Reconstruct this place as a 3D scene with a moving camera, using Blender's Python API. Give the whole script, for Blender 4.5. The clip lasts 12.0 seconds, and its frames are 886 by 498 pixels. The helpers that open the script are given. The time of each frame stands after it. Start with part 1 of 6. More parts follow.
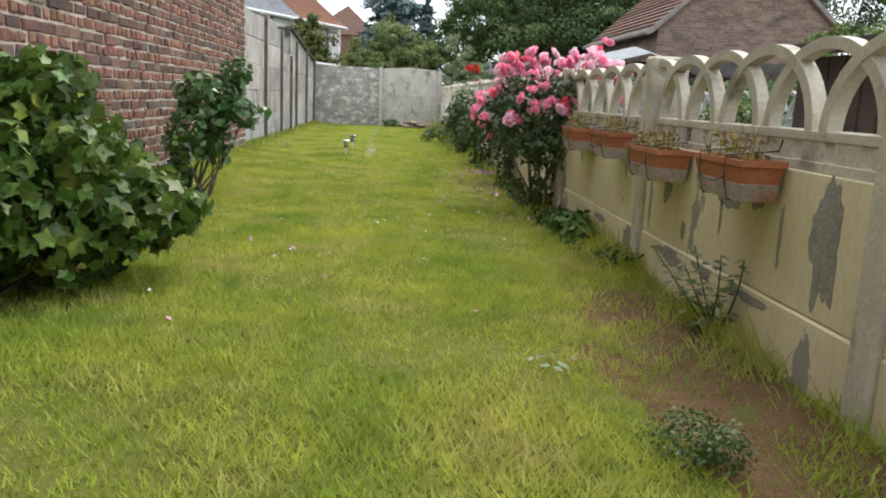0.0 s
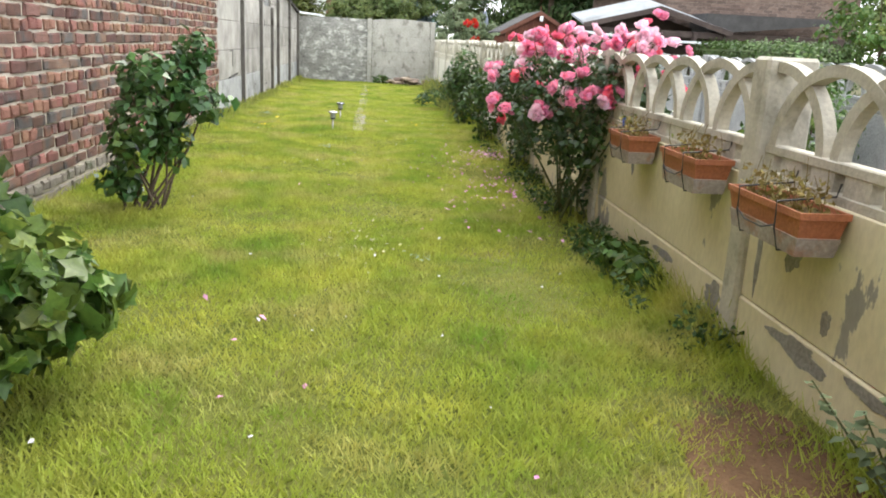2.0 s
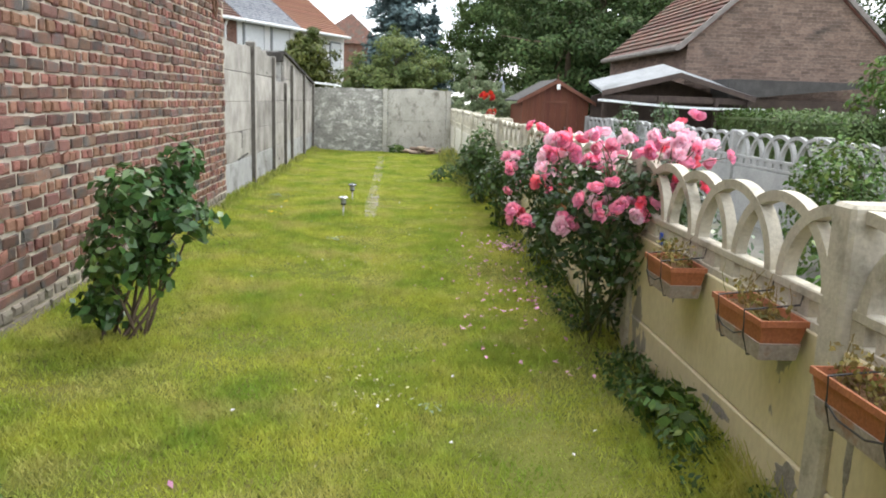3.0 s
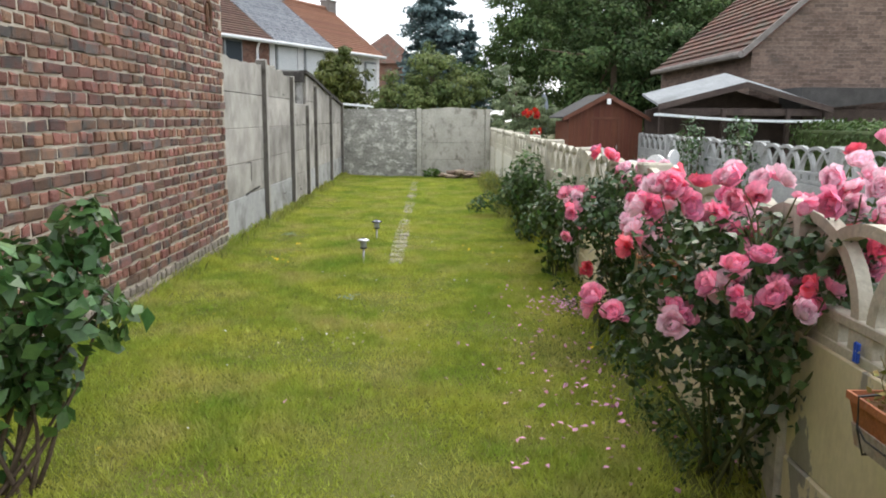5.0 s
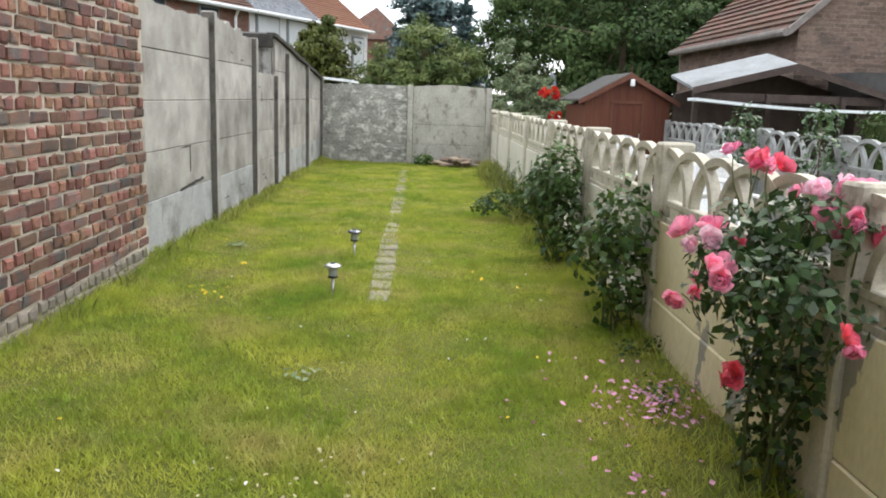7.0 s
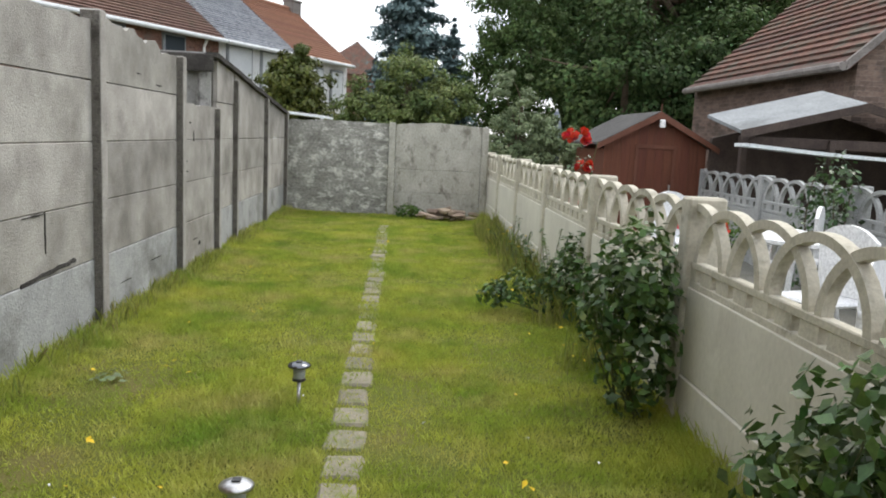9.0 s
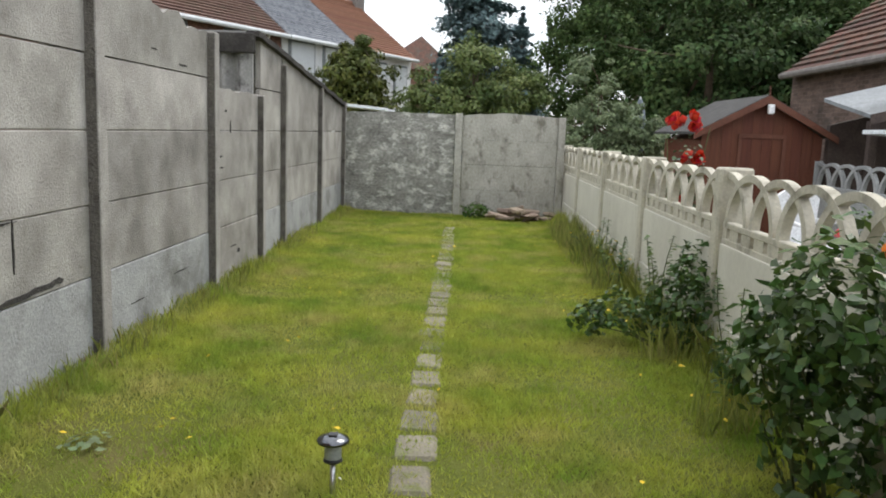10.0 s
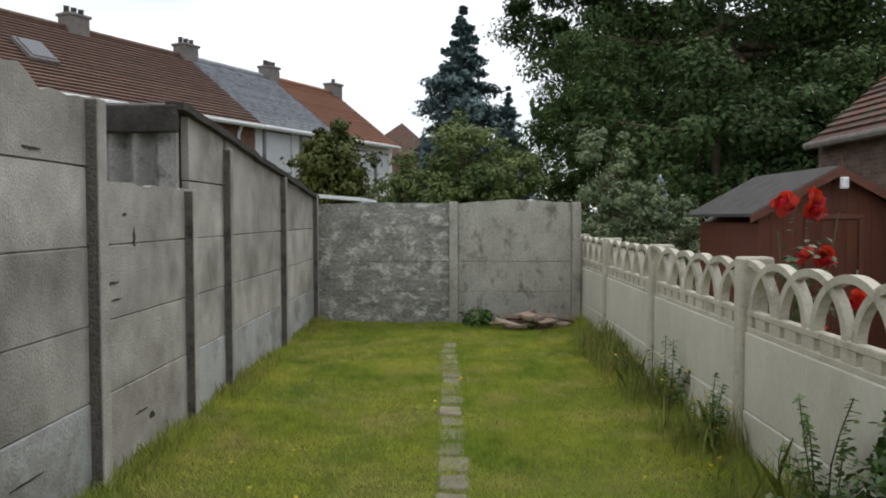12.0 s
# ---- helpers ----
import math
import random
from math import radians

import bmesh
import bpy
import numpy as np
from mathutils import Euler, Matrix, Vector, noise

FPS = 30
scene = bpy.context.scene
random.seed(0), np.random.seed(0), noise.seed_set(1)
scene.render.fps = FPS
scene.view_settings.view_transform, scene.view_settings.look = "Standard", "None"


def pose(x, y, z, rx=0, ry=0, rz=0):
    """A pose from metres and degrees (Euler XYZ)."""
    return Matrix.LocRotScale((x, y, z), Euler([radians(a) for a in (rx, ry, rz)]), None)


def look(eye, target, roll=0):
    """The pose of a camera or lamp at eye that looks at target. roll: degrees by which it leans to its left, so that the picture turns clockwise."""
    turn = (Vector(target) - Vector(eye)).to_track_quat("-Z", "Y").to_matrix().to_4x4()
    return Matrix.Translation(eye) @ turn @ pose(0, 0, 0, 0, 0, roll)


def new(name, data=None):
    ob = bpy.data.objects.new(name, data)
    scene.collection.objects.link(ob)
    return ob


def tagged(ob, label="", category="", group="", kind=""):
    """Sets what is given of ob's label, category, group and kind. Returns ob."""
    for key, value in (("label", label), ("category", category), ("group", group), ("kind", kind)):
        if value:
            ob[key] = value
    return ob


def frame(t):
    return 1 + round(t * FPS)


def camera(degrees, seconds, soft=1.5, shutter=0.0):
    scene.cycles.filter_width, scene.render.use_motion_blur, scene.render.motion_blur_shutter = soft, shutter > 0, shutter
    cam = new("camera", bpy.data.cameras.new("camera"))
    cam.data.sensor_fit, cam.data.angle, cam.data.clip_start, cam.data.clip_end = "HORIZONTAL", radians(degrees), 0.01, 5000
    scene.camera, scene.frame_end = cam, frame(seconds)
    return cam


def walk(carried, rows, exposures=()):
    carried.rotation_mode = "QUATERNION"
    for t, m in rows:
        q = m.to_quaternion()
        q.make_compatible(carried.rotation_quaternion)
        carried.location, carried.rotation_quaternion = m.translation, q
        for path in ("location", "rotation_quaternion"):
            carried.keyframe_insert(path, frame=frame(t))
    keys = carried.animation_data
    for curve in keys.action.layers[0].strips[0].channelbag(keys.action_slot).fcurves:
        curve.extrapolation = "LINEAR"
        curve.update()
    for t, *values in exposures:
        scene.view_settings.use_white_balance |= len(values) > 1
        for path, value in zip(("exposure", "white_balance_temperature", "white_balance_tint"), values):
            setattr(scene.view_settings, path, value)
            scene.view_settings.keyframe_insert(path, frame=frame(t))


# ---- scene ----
cam = camera(59.0, 12.0, soft=1.9)
PATH = [
    (0, (0.474, -0.05, 0.83), (0.611, 1.909, 0.452), 2.6),
    (0.5, (0.446, 0.356, 0.83), (0.467, 2.325, 0.478), 2.7),
    (1, (0.392, 0.582, 0.831), (0.359, 2.545, 0.45), 3.4),
    (1.5, (0.359, 0.865, 0.933), (0.461, 2.795, 0.419), 2.6),
    (2, (0.397, 1.133, 1.071), (0.569, 3.059, 0.562), 2.9),
    (2.5, (0.448, 1.38, 1.234), (0.571, 3.32, 0.763), 2.3),
    (3, (0.461, 1.717, 1.331), (0.58, 3.679, 0.957), 1.9),
    (5, (0.554, 3.269, 1.354), (0.567, 5.242, 1.023), 0.4),
    (5.5, (0.568, 3.748, 1.364), (0.557, 5.721, 1.036), 0.6),
    (6, (0.503, 4.297, 1.329), (0.534, 6.27, 1.004), 1.1),
    (6.5, (0.501, 4.879, 1.308), (0.566, 6.847, 0.957), 1.1),
    (7, (0.434, 5.518, 1.308), (0.487, 7.482, 0.932), 2.0),
    (7.5, (0.383, 6.141, 1.294), (0.521, 8.101, 0.919), 2.6),
    (9.5, (0.34, 8.727, 1.371), (0.396, 10.708, 1.104), 3.1),
    (10, (0.309, 9.308, 1.281), (0.248, 11.284, 0.984), 2.1),
    (10.5, (0.367, 9.914, 1.329), (0.231, 11.888, 1.042), -0.7),
    (11, (0.299, 10.442, 1.341), (0.276, 12.435, 1.178), -0.4),
    (11.5, (0.201, 10.931, 1.339), (0.154, 12.93, 1.289), -0.3),
    (12, (0.116, 11.397, 1.365), (0.088, 13.395, 1.283), -0.1),
]
EXPOSURES = [(0.0, 1.28), (0.5, 1.22), (1.0, 1.42), (1.5, 1.5), (2.0, 1.78), (2.5, 1.76), (3.2, 1.4), (5.0, 1.15), (6.5, 1.15), (7.5, 1.36), (9.5, 0.82), (10.5, 0.82), (11.0, 0.66), (12.0, 0.24)]
walk(cam, [(t, look(eye, target, roll)) for t, eye, target, roll in PATH], EXPOSURES)

# ---- world and sun ----
world = bpy.data.worlds.new("cloudy_sky")
scene.world = world
world.use_nodes = True
wn, wl = world.node_tree.nodes, world.node_tree.links
wn.clear()
w_out = wn.new("ShaderNodeOutputWorld")
w_bg = wn.new("ShaderNodeBackground")
w_sky = wn.new("ShaderNodeTexSky")
w_sky.sky_type = "NISHITA"
w_sky.sun_disc = False
SUN_EL, SUN_AZ = radians(57), radians(38)
w_sky.sun_elevation = SUN_EL
w_sky.sun_rotation = SUN_AZ
w_gain = wn.new("ShaderNodeVectorMath")
w_gain.operation = "SCALE"
w_gain.inputs["Scale"].default_value = 0.10
w_co = wn.new("ShaderNodeTexCoord")
w_map = wn.new("ShaderNodeMapping")
w_map.inputs["Scale"].default_value = (1.0, 1.0, 2.6)
w_noise = wn.new("ShaderNodeTexNoise")
w_noise.inputs["Scale"].default_value = 2.3
w_noise.inputs["Detail"].default_value = 5.0
w_ramp = wn.new("ShaderNodeMapRange")
w_ramp.inputs["From Min"].default_value = 0.34
w_ramp.inputs["From Max"].default_value = 0.56
w_ramp.inputs["To Min"].default_value = 0.42
w_ramp.inputs["To Max"].default_value = 0.97
w_mix = wn.new("ShaderNodeMix")
w_mix.data_type = "RGBA"
w_mix.inputs["B"].default_value = (1.02, 1.05, 1.1, 1)
wl.new(w_sky.outputs["Color"], w_gain.inputs[0])
wl.new(w_co.outputs["Generated"], w_map.inputs["Vector"])
wl.new(w_map.outputs["Vector"], w_noise.inputs["Vector"])
wl.new(w_noise.outputs["Fac"], w_ramp.inputs["Value"])
wl.new(w_ramp.outputs["Result"], w_mix.inputs["Factor"])
wl.new(w_gain.outputs["Vector"], w_mix.inputs["A"])
wl.new(w_mix.outputs["Result"], w_bg.inputs["Color"])
w_bg.inputs["Strength"].default_value = 1.0
wl.new(w_bg.outputs["Background"], w_out.inputs["Surface"])

sun_data = bpy.data.lights.new("sun", "SUN")
sun_data.energy = 0.95
sun_data.angle = radians(24)
sun_data.color = (1.0, 0.95, 0.86)
sun = new("sun", sun_data)
sun_from = Vector((math.sin(SUN_AZ) * math.cos(SUN_EL), math.cos(SUN_AZ) * math.cos(SUN_EL), math.sin(SUN_EL)))
sun.matrix_world = look(sun_from * 60, (0, 0, 0))


# ---- materials ----
def material(name, a, b, scale=6.0, rough=0.85, bump=0.3, fine=60.0, c=None, c_scale=1.5, c_range=(0.55, 0.7), stretch=(1, 1, 1),
             random=0.0, island=0.0, metal=0.0, translucent=0.0, bump_dist=0.01, spec=0.3, local=False, grainy=(0.78, 1.2)):
    """Two-scale noise paint: a and b mix by grain, c shows in patches; random and island vary each piece."""
    m = bpy.data.materials.new(name)
    m.use_nodes = True
    n, l = m.node_tree.nodes, m.node_tree.links
    bsdf = n["Principled BSDF"]
    co = n.new("ShaderNodeTexCoord") if local else n.new("ShaderNodeNewGeometry")
    mp = n.new("ShaderNodeMapping")
    mp.inputs["Scale"].default_value = stretch
    l.new(co.outputs["Object" if local else "Position"], mp.inputs["Vector"])

    def noise_node(sc, detail=4.0):
        t = n.new("ShaderNodeTexNoise")
        t.inputs["Scale"].default_value = sc
        t.inputs["Detail"].default_value = detail
        t.inputs["Roughness"].default_value = 0.6
        l.new(mp.outputs["Vector"], t.inputs["Vector"])
        return t

    def mix(fac, x, y, blend="MIX"):
        k = n.new("ShaderNodeMix")
        k.data_type = "RGBA"
        k.blend_type = blend
        for key, v in (("Factor", fac), ("A", x), ("B", y)):
            if isinstance(v, (int, float)):
                k.inputs[key].default_value = v
            elif isinstance(v, tuple):
                k.inputs[key].default_value = (*v, 1) if len(v) == 3 else v
            else:
                l.new(v, k.inputs[key])
        return k.outputs["Result"]

    def span(v, lo, hi, to=(0.0, 1.0)):
        r = n.new("ShaderNodeMapRange")
        l.new(v, r.inputs["Value"])
        r.inputs["From Min"].default_value, r.inputs["From Max"].default_value = lo, hi
        r.inputs["To Min"].default_value, r.inputs["To Max"].default_value = to
        return r.outputs["Result"]

    big, small = noise_node(scale), noise_node(fine, 3.0)
    col = mix(span(big.outputs["Fac"], 0.3, 0.7), a, b)
    if c is not None:
        patch = noise_node(c_scale, 6.0)
        col = mix(span(patch.outputs["Fac"], *c_range), col, c)
    grain = span(small.outputs["Fac"], 0.3, 0.7, grainy)
    g = n.new("ShaderNodeVectorMath")
    g.operation = "SCALE"
    l.new(col, g.inputs[0])
    l.new(grain, g.inputs["Scale"])
    col = g.outputs["Vector"]
    for amount, kind in ((random, "object"), (island, "island")):
        if amount:
            src = n.new("ShaderNodeObjectInfo").outputs["Random"] if kind == "object" else n.new("ShaderNodeNewGeometry").outputs["Random Per Island"]
            h = n.new("ShaderNodeHueSaturation")
            l.new(col, h.inputs["Color"])
            l.new(span(src, 0, 1, (1 - amount, 1 + amount)), h.inputs["Value"])
            w = n.new("ShaderNodeMath")
            w.operation = "FRACT"
            w2 = n.new("ShaderNodeMath")
            w2.operation = "MULTIPLY"
            w2.inputs[1].default_value = 7.31
            l.new(src, w2.inputs[0])
            l.new(w2.outputs[0], w.inputs[0])
            l.new(span(w.outputs[0], 0, 1, (0.5 - amount * 0.05, 0.5 + amount * 0.05)), h.inputs["Hue"])
            col = h.outputs["Color"]
    l.new(col, bsdf.inputs["Base Color"])
    bsdf.inputs["Roughness"].default_value = rough
    bsdf.inputs["Metallic"].default_value = metal
    bsdf.inputs["Specular IOR Level"].default_value = spec
    if bump:
        bp = n.new("ShaderNodeBump")
        bp.inputs["Strength"].default_value = bump
        bp.inputs["Distance"].default_value = bump_dist
        l.new(small.outputs["Fac"], bp.inputs["Height"])
        l.new(bp.outputs["Normal"], bsdf.inputs["Normal"])
    if translucent:
        tr = n.new("ShaderNodeBsdfTranslucent")
        l.new(col, tr.inputs["Color"])
        ms = n.new("ShaderNodeMixShader")
        ms.inputs["Fac"].default_value = translucent
        l.new(bsdf.outputs["BSDF"], ms.inputs[1])
        l.new(tr.outputs["BSDF"], ms.inputs[2])
        l.new(ms.outputs["Shader"], n["Material Output"].inputs["Surface"])
    return m


M = {}
M["lawn"] = material("lawn_soil", (0.1, 0.12, 0.024), (0.15, 0.155, 0.038), 2.2, 1.0, 0.6, 90, c=(0.15, 0.12, 0.055), c_scale=1.1, c_range=(0.56, 0.74), bump_dist=0.02, spec=0.1)
M["grass"] = material("grass_blades", (0.2, 0.315, 0.042), (0.5, 0.51, 0.092), 1.7, 0.75, 0, 9, c=(0.52, 0.46, 0.17), c_scale=1.9, c_range=(0.48, 0.74), island=0.12, translucent=0.4, spec=0.2)
M["ground"] = material("far_ground", (0.10, 0.11, 0.05), (0.16, 0.14, 0.09), 0.6, 1.0, 0.3, 20, spec=0.1)
M["soil"] = material("bare_soil", (0.105, 0.062, 0.034), (0.16, 0.097, 0.053), 6, 1.0, 0.7, 70, c=(0.1, 0.11, 0.035), c_scale=5, bump_dist=0.02, spec=0.1)
M["mortar"] = material("lime_mortar", (0.4, 0.35, 0.28), (0.52, 0.465, 0.38), 3, 0.95, 0.5, 90, c=(0.2, 0.18, 0.16), c_scale=1.3)
M["brick"] = material("old_brick", (0.19, 0.092, 0.066), (0.28, 0.14, 0.1), 9, 0.9, 0.8, 110, c=(0.11, 0.085, 0.078), c_scale=6, c_range=(0.54, 0.66), random=0.4, bump_dist=0.015)
M["brick_joined"] = material("old_brick_rest", (0.19, 0.092, 0.066), (0.28, 0.14, 0.1), 9, 0.9, 0.8, 110, c=(0.11, 0.085, 0.078), c_scale=6, c_range=(0.54, 0.66), island=0.4, bump_dist=0.015)
M["brick_dark"] = material("overburnt_brick", (0.135, 0.077, 0.061), (0.205, 0.108, 0.081), 9, 0.9, 0.8, 110, c=(0.1, 0.09, 0.085), c_scale=5, c_range=(0.48, 0.62), random=0.38, bump_dist=0.015)
M["brick_dark_joined"] = material("overburnt_brick_rest", (0.135, 0.077, 0.061), (0.205, 0.108, 0.081), 9, 0.9, 0.8, 110, c=(0.1, 0.09, 0.085), c_scale=5, c_range=(0.48, 0.62), island=0.38, bump_dist=0.015)
M["plinth"] = material("weathered_plinth", (0.2, 0.17, 0.14), (0.3, 0.26, 0.22), 6, 0.95, 0.7, 80, c=(0.11, 0.12, 0.07), c_scale=3, random=0.2)
M["concrete"] = material("weathered_concrete", (0.285, 0.267, 0.24), (0.44, 0.418, 0.382), 3.4, 0.95, 0.55, 85, grainy=(0.84, 1.14), c=(0.17, 0.158, 0.14), c_scale=1.9, c_range=(0.47, 0.72), random=0.13, stretch=(1, 0.9, 0.85), bump_dist=0.012)
M["concrete_low"] = material("pale_concrete", (0.32, 0.322, 0.318), (0.435, 0.437, 0.43), 3.2, 0.95, 0.7, 60, grainy=(0.82, 1.12), c=(0.2, 0.198, 0.185), c_scale=2.8, c_range=(0.5, 0.68), random=0.05)
# post concrete in a darker tone, for dirt and south-side shade
M["concrete_dirt_shade"] = material("concrete_dirt_shade", (0.12, 0.108, 0.095), (0.2, 0.185, 0.165), 6, 0.95, 0.9, 60, c=(0.065, 0.058, 0.05), c_scale=6, c_range=(0.48, 0.68), bump_dist=0.02)
M["lime_wall"] = material("lime_stained_concrete", (0.2, 0.197, 0.175), (0.37, 0.362, 0.325), 4, 0.95, 0.9, 22, grainy=(0.66, 1.3), c=(0.6, 0.59, 0.54), c_scale=6.5, c_range=(0.5, 0.64), stretch=(1, 1, 1.5), bump_dist=0.02)
M["lime_wall_plain"] = material("grey_concrete", (0.35, 0.338, 0.292), (0.48, 0.465, 0.41), 4.0, 0.95, 0.8, 40, grainy=(0.82, 1.15), c=(0.2, 0.19, 0.155), c_scale=5.5, c_range=(0.53, 0.66), stretch=(1, 1, 0.7), bump_dist=0.015)
M["cream"] = material("peeling_cream_paint", (0.61, 0.535, 0.34), (0.74, 0.67, 0.475), 2.6, 0.8, 0.12, 45, grainy=(0.93, 1.06), c=(0.33, 0.31, 0.27), c_scale=2.6, c_range=(0.6, 0.612), stretch=(1, 1, 0.5), bump_dist=0.006)
M["pale_base"] = material("pale_painted_concrete", (0.55, 0.525, 0.45), (0.65, 0.625, 0.54), 2.6, 0.85, 0.12, 45, grainy=(0.94, 1.05), c=(0.44, 0.41, 0.34), c_scale=2.2, c_range=(0.55, 0.74), stretch=(1, 1, 0.6))
M["bare_plaster"] = material("bare_grey_plaster", (0.24, 0.225, 0.2), (0.33, 0.31, 0.28), 8, 0.95, 0.5, 70)
M["cream_top"] = material("worn_cream_concrete", (0.45, 0.42, 0.34), (0.58, 0.545, 0.45), 7, 0.9, 0.3, 60, grainy=(0.88, 1.1), c=(0.27, 0.25, 0.2), c_scale=5, c_range=(0.55, 0.7), bump_dist=0.01)
M["white_fence"] = material("whitewashed_concrete", (0.29, 0.3, 0.296), (0.385, 0.39, 0.38), 4, 0.9, 0.4, 80, c=(0.27, 0.27, 0.25), c_scale=3, c_range=(0.6, 0.75))
M["terracotta"] = material("terracotta_plastic", (0.36, 0.125, 0.06), (0.44, 0.17, 0.085), 8, 0.55, 0.15, 90, c=(0.45, 0.36, 0.28), c_scale=6, c_range=(0.62, 0.74))
M["tray"] = material("limescaled_plastic", (0.3, 0.25, 0.22), (0.42, 0.37, 0.34), 9, 0.7, 0.2, 60, c=(0.34, 0.17, 0.1), c_scale=10, c_range=(0.5, 0.66))
M["parasol"] = material("grey_blue_cloth", (0.2, 0.23, 0.27), (0.28, 0.31, 0.35), 6, 0.9, 0.2, 60)
M["wire"] = material("black_wire", (0.03, 0.03, 0.03), (0.05, 0.05, 0.05), 10, 0.5, 0.1, 50)
M["leaf_currant"] = material("lobed_leaf", (0.045, 0.1, 0.02), (0.11, 0.178, 0.03), 6, 0.42, 0.15, 60, island=0.5, translucent=0.25, c=(0.21, 0.27, 0.045), c_scale=5.5, c_range=(0.52, 0.66), spec=0.45)
M["leaf_shrub"] = material("glossy_leaf", (0.04, 0.1, 0.03), (0.085, 0.165, 0.04), 3, 0.36, 0.1, 60, island=0.35, translucent=0.15, c=(0.15, 0.21, 0.035), c_scale=3, c_range=(0.6, 0.7), spec=0.5)
M["leaf_rose"] = material("rose_leaf", (0.03, 0.07, 0.022), (0.066, 0.118, 0.034), 5, 0.34, 0.1, 60, island=0.4, translucent=0.15, spec=0.45)
M["leaf_green"] = material("fresh_leaf", (0.05, 0.11, 0.02), (0.1, 0.17, 0.03), 4, 0.5, 0.1, 60, island=0.4, translucent=0.2, c=(0.17, 0.18, 0.04), c_scale=4)
M["leaf_briar"] = material("briar_leaf", (0.035, 0.08, 0.02), (0.085, 0.145, 0.03), 5, 0.42, 0.1, 60, island=0.45, translucent=0.18, c=(0.16, 0.2, 0.05), c_scale=6, c_range=(0.58, 0.7), spec=0.4)
M["leaf_weed"] = material("dark_weed_leaf", (0.035, 0.075, 0.018), (0.07, 0.125, 0.028), 4, 0.6, 0.1, 60, island=0.4, translucent=0.15)
M["dry"] = material("dry_clippings", (0.38, 0.35, 0.2), (0.5, 0.45, 0.28), 20, 0.9, 0, 60, island=0.25)
M["wild_grass"] = material("wild_grass", (0.2, 0.26, 0.05), (0.37, 0.37, 0.11), 3, 0.8, 0, 30, island=0.35, translucent=0.25, c=(0.33, 0.26, 0.12), c_scale=4)
M["leaf_dark"] = material("dark_tree_leaf", (0.026, 0.05, 0.018), (0.075, 0.115, 0.038), 0.35, 0.7, 0, 10, island=0.5, translucent=0.15, spec=0.12)
M["leaf_mid"] = material("mid_tree_leaf", (0.07, 0.11, 0.03), (0.16, 0.2, 0.058), 1.2, 0.6, 0, 10, island=0.4, translucent=0.15)
M["leaf_deep"] = material("deep_green_tree_leaf", (0.04, 0.072, 0.022), (0.085, 0.13, 0.04), 1.0, 0.7, 0, 10, island=0.4, translucent=0.15, spec=0.12)
M["leaf_yellow"] = material("golden_conifer_leaf", (0.05, 0.075, 0.013), (0.11, 0.12, 0.02), 1.5, 0.6, 0, 10, island=0.4, translucent=0.1)
M["leaf_grey"] = material("silver_leaf", (0.13, 0.178, 0.085), (0.215, 0.265, 0.14), 1.5, 0.6, 0, 10, island=0.35, translucent=0.15)
M["leaf_blue"] = material("blue_spruce_needle", (0.075, 0.125, 0.125), (0.125, 0.185, 0.19), 1.5, 0.6, 0, 10, island=0.35)
M["bark"] = material("bark", (0.09, 0.065, 0.045), (0.15, 0.11, 0.08), 8, 0.9, 0.6, 60)
M["stem"] = material("green_stem", (0.07, 0.09, 0.03), (0.11, 0.12, 0.05), 8, 0.7, 0.2, 60)
M["petal_pink"] = material("pink_petal", (0.88, 0.23, 0.42), (0.94, 0.48, 0.63), 30, 0.6, 0, 70, island=0.22, translucent=0.42, random=0.12)
M["petal_pale"] = material("pale_pink_petal", (0.95, 0.58, 0.7), (0.96, 0.77, 0.85), 30, 0.6, 0, 70, island=0.16, translucent=0.42, random=0.1)
M["petal_rose"] = material("deep_pink_petal", (0.85, 0.1, 0.2), (0.92, 0.24, 0.35), 30, 0.6, 0, 70, island=0.2, translucent=0.4, random=0.15)
M["petal_red"] = material("red_petal", (0.5, 0.01, 0.012), (0.62, 0.025, 0.02), 9, 0.55, 0, 40, island=0.2, translucent=0.2)
M["petal_orange"] = material("orange_petal", (0.75, 0.2, 0.05), (0.82, 0.34, 0.08), 9, 0.6, 0, 40, island=0.2, translucent=0.2)
M["petal_yellow"] = material("yellow_petal", (0.8, 0.52, 0.02), (0.85, 0.62, 0.04), 9, 0.6, 0, 40, translucent=0.2)
M["petal_white"] = material("white_petal", (0.72, 0.68, 0.74), (0.8, 0.78, 0.82), 9, 0.6, 0, 40, translucent=0.2)
M["petal_fallen"] = material("fallen_petal", (0.6, 0.23, 0.41), (0.74, 0.42, 0.57), 9, 0.7, 0, 40, island=0.25, translucent=0.2)
M["steel"] = material("brushed_steel", (0.45, 0.45, 0.45), (0.55, 0.55, 0.55), 20, 0.32, 0.05, 90, metal=1.0)
M["dark_chrome"] = material("dark_chrome", (0.13, 0.135, 0.145), (0.17, 0.175, 0.185), 20, 0.16, 0.02, 90, metal=1.0)
M["black_plastic"] = material("black_plastic", (0.02, 0.02, 0.02), (0.035, 0.035, 0.035), 12, 0.4, 0.05, 50)
M["blue_plastic"] = material("blue_plastic", (0.03, 0.09, 0.5), (0.05, 0.13, 0.6), 12, 0.4, 0.05, 50)
M["lamp_lens"] = material("clear_plastic_lens", (0.3, 0.32, 0.32), (0.4, 0.42, 0.42), 12, 0.2, 0.05, 50)
M["paver"] = material("grey_paver", (0.18, 0.165, 0.12), (0.26, 0.235, 0.18), 6, 0.95, 0.6, 90, c=(0.14, 0.16, 0.05), c_scale=10, c_range=(0.5, 0.66), random=0.25)
